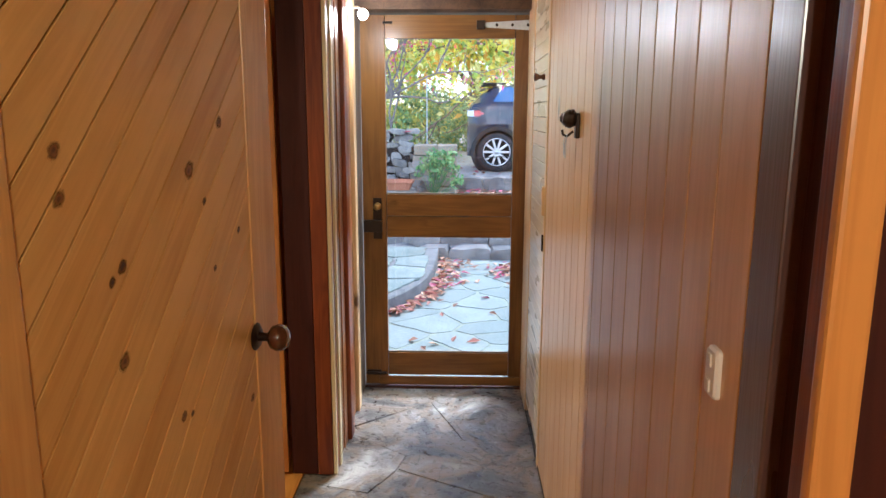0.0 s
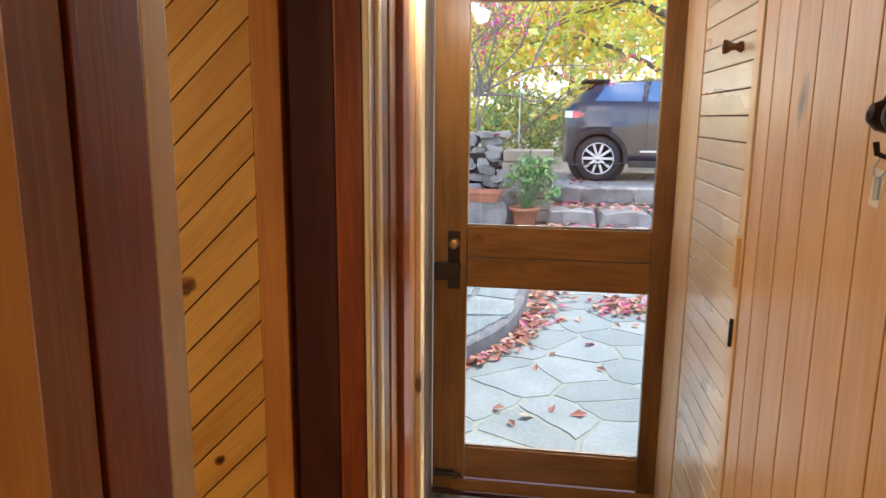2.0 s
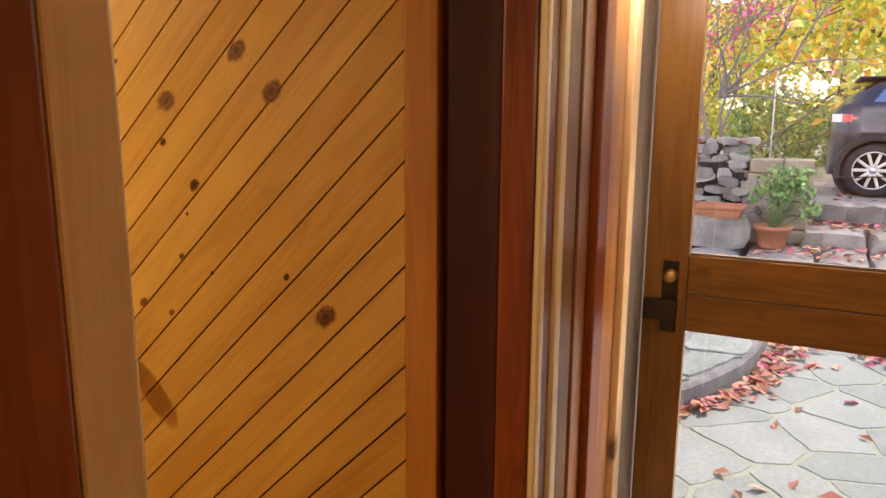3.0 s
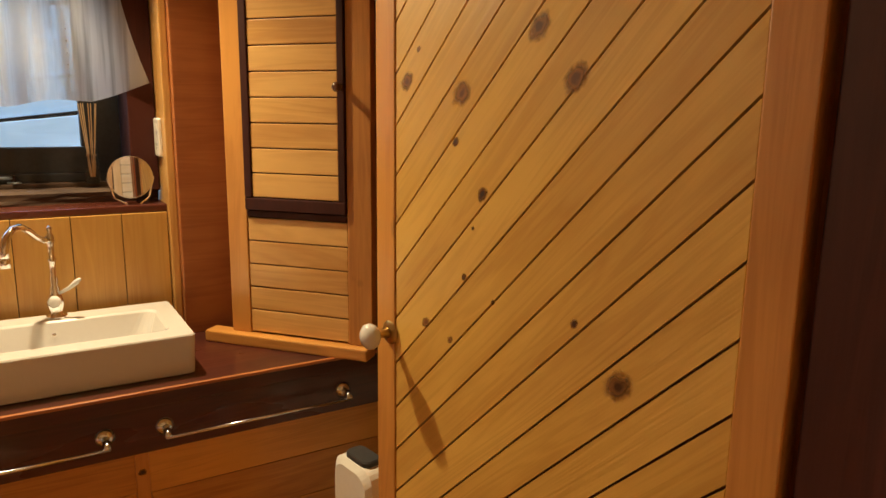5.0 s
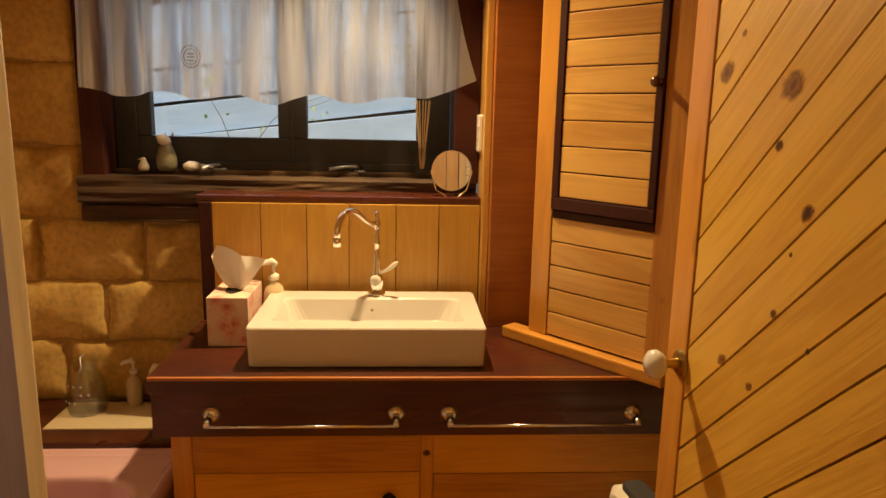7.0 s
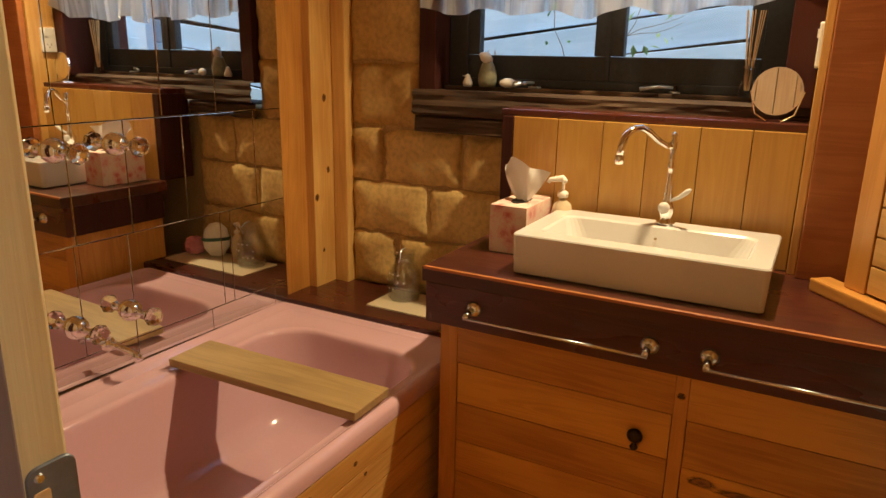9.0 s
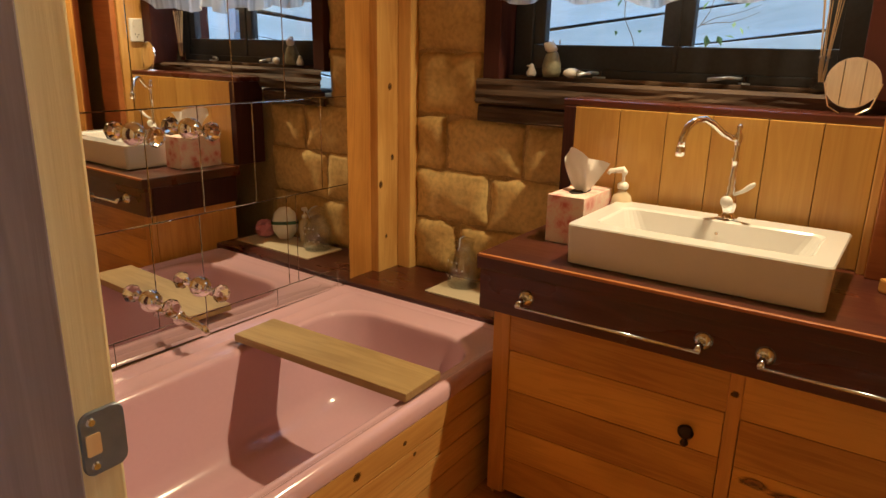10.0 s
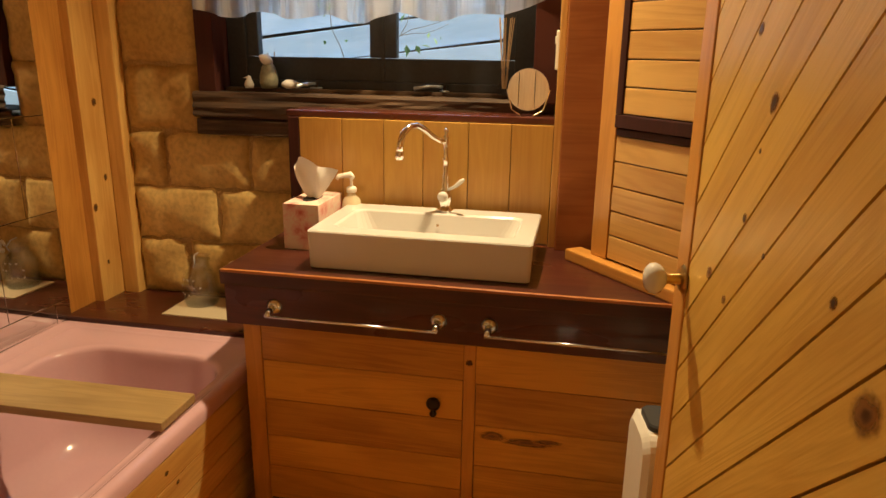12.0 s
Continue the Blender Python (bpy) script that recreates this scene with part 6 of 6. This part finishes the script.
part("tray", bridge([[(x, y, z) for x, y in rounded(w_, d_, 0.03, 4)] for w_, d_, z in ((0.40, 0.24, 0.0), (0.46, 0.3, 0.09), (0.49, 0.33, 0.09), (0.49, 0.33, 0.115), (0.45, 0.29, 0.115), (0.44, 0.28, 0.05))], caps=(True, True)), terracotta, tray)
tagged(part("boulder", rock(0.62, 0.34, 3.3), M["rock"], matrix=pose(-0.80, 8.75, 0.49, 0, 0, 8)), "grey boulder under the terracotta tray", "boulder")

# parked car, seen from its side
paint = plain("dark_blue_car_paint", (0.004, 0.009, 0.026), 0.22, 0.0, vary=0.04, bump=0, coat=0.5)
rubber = plain("tyre_rubber", (0.018, 0.018, 0.02), 0.75)
alloy = plain("alloy_rim", (0.62, 0.63, 0.65), 0.3, 0.9, vary=0.05, bump=0)
# The reflected sky's blue is put into the colour of the dark panes.
tint = plain("sky_tinted_glass", (0.07, 0.16, 0.30), 0.06, 0.3, vary=0.02, bump=0, coat=1.0)
black_trim = plain("black_trim", (0.012, 0.012, 0.013), 0.5)
car = thing("car", "dark blue compact suv parked above the steps", "car", (0.14, 10.95, 0.66))
WIDE, WHEEL = 1.85, 0.31


def car_section(x):
    """Half of the car's cross-section at x: points from the sill up to the middle of the roof."""
    roof = np.interp(x, [0, 0.06, 0.2, 0.42, 0.8, 1.5, 2.2, 3.0, 3.6, 4.2, 4.3], [0.96, 1.03, 1.17, 1.30, 1.35, 1.375, 1.35, 1.06, 0.98, 0.86, 0.70])
    belt = min(1.05 - 0.02 * x, roof - 0.03)
    tuck = np.interp(x, [0, 0.05, 0.14, 0.3, 0.6, 3.7, 4.1, 4.3], [0.24, 0.14, 0.07, 0.02, 0, 0, 0.12, 0.35])
    flare = 0.025 * max(math.exp(-((x - c) / 0.36) ** 4) for c in (0.455, 3.33))
    pts = [(0.06, 0.24), (0.02, 0.30)]
    pts += [(-0.005 - flare * (z < 0.76) + 0.02 * (z > 0.8) * (z - 0.8) / 0.2, z) for z in np.arange(0.34, 0.99, 0.03)]
    pts += [(0.045 + 0.205 * k / 7, belt + (roof - 0.03 - belt) * k / 7) for k in range(8)]
    pts += [(0.29, roof - 0.008), (0.36, roof + 0.006), (0.60, roof + 0.016), (WIDE / 2, roof + 0.02)]
    return [(x, min(y + tuck, WIDE / 2), min(z, roof + 0.02)) for y, z in pts], belt, roof


def car_shell():
    """The pressed body, split into paint, panes and lamp lenses by where each facet lies."""
    bms = collections.defaultdict(bmesh.new)
    stations = [car_section(x) for x in np.concatenate([np.arange(0, 2.7, 0.025), np.arange(2.7, 4.301, 0.05)])]
    for (a, belt, roof), (b, _, _) in zip(stations, stations[1:]):
        for p, q, r, t in zip(a, b, b[1:], a[1:]):
            x, z = (p[0] + r[0]) / 2, (p[2] + r[2]) / 2
            if any(math.hypot(x - c, z - WHEEL) < 0.375 for c in (0.455, 3.33)) and z < 0.75:
                continue
            kind = "body"
            if belt + 0.025 < z < roof - 0.04:
                lean = (z - belt) * 0.75
                for lo, hi, nm in ((0.36 + lean, 0.98 + lean * 0.3, "rear_quarter_window"), (1.06 + lean * 0.3, 1.92, "rear_door_window"), (1.99, 2.95 - lean * 2.4, "front_door_window")):
                    if lo < x < hi:
                        kind = nm
            if 0.86 < z < 0.93 and x < 0.24 - 1.2 * abs(z - 0.895):
                kind = "tail_light_clear" if x < 0.10 else "tail_light"
            for side in (False, True):
                quad = [(v[0], WIDE - v[1], v[2]) if side else v for v in (p, q, r, t)]
                bm = bms[kind]
                bm.faces.new([bm.verts.new(v) for v in quad])
    for st_, _, _ in (stations[0], stations[-1]):
        bms["body"].faces.new([bms["body"].verts.new(v) for v in st_ + [(x, WIDE - y, z) for x, y, z in reversed(st_)]])
    for bm in bms.values():
        bmesh.ops.remove_doubles(bm, verts=bm.verts[:], dist=0.0005)
        bmesh.ops.recalc_face_normals(bm, faces=bm.faces[:])
    return bms


red_lens = plain("red_lens", (0.55, 0.03, 0.025), 0.15, vary=0.05, bump=0, coat=1.0)
looks = {"body": paint, "tail_light": red_lens, "tail_light_clear": M["porcelain"]}
for nm, bm in car_shell().items():
    part(nm, bm, looks.get(nm, tint), car, smooth=True)
part("roof_spoiler", box(0.24, 0.60, 0.36, 1.49, 1.345, 1.372, 0.012), black_trim, car)
for cxw in (0.455, 3.33):
    hub = pose(cxw, 0.215, WHEEL, 90, 0, 0)
    part("wheel_arch", bridge([[(cxw + r * math.cos(a * math.pi / 24 - 0.15), y, WHEEL + r * math.sin(a * math.pi / 24 - 0.15)) for a in range(28)] for r, y in ((0.335, 0.02), (0.335, -0.028), (0.395, -0.034), (0.395, 0.03))]), black_trim, car)
    part("arch_well", lathe([(0, 0.0), (0.40, 0.0)], 28, pose(cxw, 0.26, WHEEL, 90, 0, 0)), black_trim, car)
    wh = part("wheel", lathe([(0.205, 0.21), (0.275, 0.215), (0.30, 0.19), (WHEEL, 0.11), (0.30, 0.03), (0.275, 0.005), (0.21, 0.012), (0.205, 0.21)], 40, hub), rubber, car, "black tyre", smooth=True)
    part("rim", lathe([(0.208, 0.2), (0.216, 0.212), (0.198, 0.212), (0.19, 0.15), (0.0, 0.13)], 36, hub), rubber, wh, smooth=True)
    part("rim_lip", lathe([(0.197, 0.19), (0.200, 0.216), (0.213, 0.216), (0.214, 0.19)], 36, hub), alloy, wh, "silver rim edge", smooth=True)
    for k in range(10):
        part("spoke", box(0.04, 0.2, -0.017, 0.017, 0.165, 0.203, 0.006, m=hub @ pose(0, 0, 0, 0, 0, 36 * k)), alloy, wh, "silver alloy spoke")
    part("hub_cap", lathe([(0, 0.207), (0.042, 0.202), (0.05, 0.16)], 20, hub), alloy, wh, smooth=True)
part("bumper", box(0.06, 0.2, 0.16, 1.69, 0.30, 0.56, 0.04), black_trim, car)
part("side_sill", box(0.86, 2.92, -0.012, 0.1, 0.20, 0.29, 0.012), black_trim, car)
part("side_trim", box(1.0, 2.7, -0.014, 0.02, 0.40, 0.425, 0.004), alloy, car, "thin silver side trim")
part("door_handle", box(1.22, 1.46, -0.022, 0.01, 0.90, 0.925, 0.008), paint, car)
part("door_seam", box(1.075, 1.08, -0.008, 0.02, 0.32, 1.0), black_trim, car)
part("door_seam", box(1.953, 1.958, -0.008, 0.02, 0.32, 0.99), black_trim, car)

# planting behind
brown = wood("bark", (0.20, 0.15, 0.11), (0.09, 0.065, 0.05), "z", rough=0.9, knots=0.1, coat=0)


def branches(root, dirs, rng, depth=3, r=0.02, length=0.9):
    """A tangle of forking twigs in one mesh; also gives the twig ends."""
    own, tips = bmesh.new(), []

    def grow(p, d, r, ln, k):
        pts, rad = [p], [r]
        for i in range(4):
            d = (d + Vector((rng.uniform(-0.3, 0.3), rng.uniform(-0.3, 0.3), rng.uniform(-0.22, 0.25)))).normalized()
            p = p + d * ln / 4
            pts.append(p)
            rad.append(r * (1 - 0.12 * (i + 1)))
            tips.append(tuple(p))
        tube(pts, rad, 5, own)
        if k:
            for _ in range(rng.randint(2, 3)):
                grow(p, (d + Vector((rng.uniform(-0.8, 0.8), rng.uniform(-0.6, 0.6), rng.uniform(-0.5, 0.6)))).normalized(), r * 0.6, ln * 0.75, k - 1)

    for d in dirs:
        grow(Vector(root), Vector(d).normalized(), r, length, depth)
    return own, tips


twig = plain("grey_twig", (0.22, 0.19, 0.18), 0.9, vary=0.3)
stake = thing("garden_stake", "thin pale metal stake beside the stone wall", "stake", (-0.42, 9.75, 0.9))
part("rod", tube([(0, 0, -0.3), (0, 0, 1.15)], 0.007, 8), M["steel"], stake)
rng = random.Random(33)
vine = thing("climbing_shrub", "bare tangled shrub with bright pink blossom", "shrub", (0, 0, 0))
wd, tips = branches((-0.95, 9.6, 1.0), [(0.2, 0.0, 1), (-0.1, 0.1, 1), (0.5, -0.2, 0.9), (0.1, -0.2, 1.2), (-0.5, 0, 1)], rng, 3, 0.022, 0.8)
part("branches", wd, twig, vine)
arch, more = branches((-0.95, 9.55, 1.75), [(1, -0.1, 0.55), (0.9, 0.05, 0.8), (1, 0.0, 0.3), (0.6, -0.1, 1)], rng, 3, 0.018, 0.75)
part("arching_branches", arch, twig, vine)
tips += more[::3]
pinks = [t for t in tips if t[2] > 1.9 and rng.random() < 0.32]
leaf_part("blossom", leaves_mesh("blossom", [(t[0] + rng.uniform(-0.1, 0.1), t[1] + rng.uniform(-0.1, 0.1), t[2] + rng.uniform(-0.1, 0.1)) for t in pinks for _ in range(4)], 0.055, rng),
          leafy("pink_blossom", (0.75, 0.10, 0.35), (0.85, 0.22, 0.45), (0.6, 0.05, 0.2), (0.75, 0.16, 0.10)), vine, "bright pink blossom")
leaf_part("foliage", leaves_mesh("foliage", [(t[0] + rng.uniform(-0.2, 0.2), t[1] + rng.uniform(-0.2, 0.2), t[2] + rng.uniform(-0.15, 0.15)) for t in tips for _ in range(2)], 0.045, rng),
          leafy("autumn_leaf_thin", (0.45, 0.32, 0.08), (0.20, 0.22, 0.09), (0.40, 0.12, 0.06), (0.30, 0.30, 0.12)), vine)

for (c, r, n, mat, lab) in (((-0.55, 14.5, 1.35), (0.9, 0.8, 0.75), 2600, leafy("bush_leaf", (0.16, 0.26, 0.10), (0.24, 0.34, 0.13), (0.32, 0.40, 0.17), (0.55, 0.50, 0.12)), "dense green bush behind the garden wall"),
                            ((-1.3, 15.5, 1.7), (0.8, 0.8, 0.7), 1800, leafy("yellow_bush_leaf", (0.72, 0.60, 0.10), (0.60, 0.54, 0.11), (0.34, 0.40, 0.13)), "yellow green bush behind the garden wall"),
                            ((0.25, 17.5, 1.2), (1.0, 0.8, 0.8), 1800, leafy("far_bush_leaf", (0.26, 0.36, 0.17), (0.17, 0.26, 0.12), (0.38, 0.45, 0.24)), "green bush beside the gravel driveway")):
    bush = thing("bush", lab, "bush", (c[0], c[1], 0.66))
    own, _ = branches((0, 0, 0), [(0.3, 0, 1), (-0.3, 0.2, 1), (0, -0.3, 1)], rng, 1, 0.025, 0.5)
    part("stems", own, brown, bush)
    leaf_part("foliage", leaves_mesh("foliage", [(p[0] - c[0], p[1] - c[1], p[2] - 0.66) for p in cloud(c, r, n, rng, 0.5)], 0.09, rng), mat, bush)

tree = thing("tree", "spreading autumn tree with yellow and orange leaves", "tree", (2.3, 15.0, 0.66))
tree_m = leafy("autumn_leaf", (0.80, 0.70, 0.10), (0.62, 0.64, 0.12), (0.40, 0.54, 0.13), (0.80, 0.46, 0.08), (0.86, 0.80, 0.30), through=0.6)
own = tube([(0, 0, 0), (0.05, 0, 0.8), (-0.05, 0.02, 1.6), (0.0, 0, 2.4)], [0.22, 0.17, 0.15, 0.12], 12)
part("trunk", own, brown, tree)
own, tips = branches((0, 0, 1.5), [(-1, -0.2, 0.45), (1, 0.1, 0.5), (-0.5, 0.6, 0.8), (-0.9, -0.6, 0.3), (0.2, -0.7, 0.8), (0.1, 0.3, 1)], rng, 3, 0.07, 1.5)
part("limbs", own, brown, tree)
pts = [(t[0] + rng.gauss(0, 0.33), t[1] + rng.gauss(0, 0.33), t[2] + rng.gauss(0, 0.26)) for t in tips if t[2] > 1.3 for _ in range(14)]
leaf_part("crown", leaves_mesh("crown", pts, 0.17, rng), tree_m, tree)
for at in ((-2.2, 19.0, 0.66), (5.6, 18.0, 0.66), (0.6, 22.0, 0.66)):
    copy_thing(tree, Matrix.Translation(at) @ Matrix.Rotation(at[0] * 2.0, 4, 'Z'))

# far trees close the view
far = []
for k in range(9000):
    x = rng.uniform(-26, 26)
    top = 1.7 + 1.0 * noise.noise((x * 0.25, 3, 1)) + 0.8 * noise.noise((x * 0.8, 7, 1))
    far.append((x, 34 + rng.uniform(-2, 2), 0.3 + rng.uniform(0, 1) ** 0.8 * top))
ob = leaf_part("far_trees", leaves_mesh("far_trees", far, 0.5, rng), leafy("far_leaf", (0.32, 0.38, 0.17), (0.50, 0.48, 0.17), (0.22, 0.30, 0.14), (0.62, 0.54, 0.20)))
tagged(ob, "far line of green and yellow trees", "trees", kind="stuff")

# fallen leaves
rng = random.Random(8)
fl = []
for k in range(260):
    y = rng.uniform(5.3, 7.6)
    edge = np.interp(y, [5.3, 5.53, 5.78, 6.08, 6.35, 6.7, 7.2, 7.7], [-0.75, -0.54, -0.42, -0.31, -0.25, -0.215, -0.195, -0.19])
    fl.append((edge + abs(rng.gauss(0, 0.05 + 0.05 * (y - 5.3))) + 0.02, y, GZ + 0.012 + rng.uniform(0, 0.03)))
for k in range(150):
    fl.append((0.63 + rng.gauss(0, 0.16), 7.1 + rng.gauss(0, 0.2), GZ + 0.012 + rng.uniform(0, 0.03)))
for k in range(50):
    fl.append((rng.uniform(-0.6, 1.6), rng.uniform(4.6, 7.4), GZ + 0.012))
for k in range(160):
    fl.append((rng.uniform(-0.4, 1.8), rng.uniform(8.45, 9.15), 0.352))
for k in range(130):
    fl.append((rng.uniform(0.0, 1.8), rng.uniform(9.25, 9.9), 0.5))
for k in range(200):
    fl.append((rng.uniform(-3, -0.6), rng.uniform(9.2, 10.0), 1.31))
for k in range(500):
    fl.append((rng.uniform(-3, 6), rng.uniform(10.2, 14), 0.668))
ob = leaf_part("fallen_leaves", leaves_mesh("fallen_leaves", fl, 0.085, rng, True), leafy("fallen_leaf", (0.46, 0.16, 0.10), (0.55, 0.26, 0.14), (0.62, 0.36, 0.22), (0.50, 0.10, 0.16), (0.30, 0.13, 0.07), through=0.1))
tagged(ob, "pink and brown fallen leaves on the paving", "leaves", kind="stuff")

# boards outside the bathroom window
fence = thing("board_fence", "weathered grey boards, coloured blue for skylight, sloping behind the bathroom window", "fence", pose(-3.75, 1.9, 0, 0, 0, 0), kind="structure")
# Skylight falling on the grey boards is put into this blue.
fm = wood("sky_blue_fence", (0.45, 0.63, 0.80), (0.32, 0.49, 0.66), "y", rough=0.85, knots=0.1, coat=0)
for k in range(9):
    # Dark strip added behind each joint for the shade between boards.
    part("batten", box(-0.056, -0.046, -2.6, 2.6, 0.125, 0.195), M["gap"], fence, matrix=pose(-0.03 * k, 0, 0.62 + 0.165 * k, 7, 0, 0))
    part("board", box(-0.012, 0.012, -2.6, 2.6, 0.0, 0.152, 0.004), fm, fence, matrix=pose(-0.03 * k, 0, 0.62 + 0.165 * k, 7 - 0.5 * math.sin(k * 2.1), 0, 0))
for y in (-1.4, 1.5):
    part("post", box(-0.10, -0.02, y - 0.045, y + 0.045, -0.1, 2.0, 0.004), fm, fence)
rng = random.Random(3)
vine2 = thing("ivy_sprig", "green ivy sprigs against the grey boards", "plant", (0, 0, 0))
own, tips = branches((-3.55, 1.55, 1.2), [(0, 0.2, 1), (0, -0.4, 0.8)], rng, 1, 0.003, 0.35)
part("stems", own, brown, vine2)
leaf_part("foliage", leaves_mesh("foliage", [(t[0] + rng.uniform(-0.05, 0.05), t[1] + rng.uniform(-0.12, 0.12), t[2] + rng.uniform(-0.1, 0.1)) for t in tips[::2] for _ in range(2)], 0.05, rng), green, vine2)

# ---------------------------------------------------------------- stone pieces of the floors
rng = random.Random(14)
for poly in cells(-0.50, RX, 1.03, 3.895, 0.62, rng, 0.002, 0.6):
    mx_, my_ = sum(p[0] for p in poly) / len(poly), sum(p[1] for p in poly) / len(poly)
    part("flagstone", prism(ragged([(p[0] - mx_, p[1] - my_) for p in poly], rng, 0.004, 0.05), 0.022, 0.001), M["slate"], floor, matrix=pose(mx_, my_, -0.0225 + rng.uniform(-0.002, 0.002), rng.uniform(-0.35, 0.35), rng.uniform(-0.35, 0.35), 0))
path = structure("pavement", box(-3.2, 3.4, 4.03, 7.76, GZ - 0.03, GZ - 0.003), M["moss"], "mossy bed of the crazy paving", "pavement")
rng = random.Random(31)
for poly in cells(-1.6, 2.6, 4.06, 7.74, 0.46, rng, 0.007, 0.7):
    mx_, my_ = sum(p[0] for p in poly) / len(poly), sum(p[1] for p in poly) / len(poly)
    part("flagstone", prism(ragged([(p[0] - mx_, p[1] - my_) for p in poly], rng, 0.016, 0.07), 0.03, 0.003), M["paving"], path, matrix=pose(mx_, my_, GZ - 0.028 + rng.uniform(-0.0015, 0.0015), rng.uniform(-0.3, 0.3), rng.uniform(-0.3, 0.3), 0))
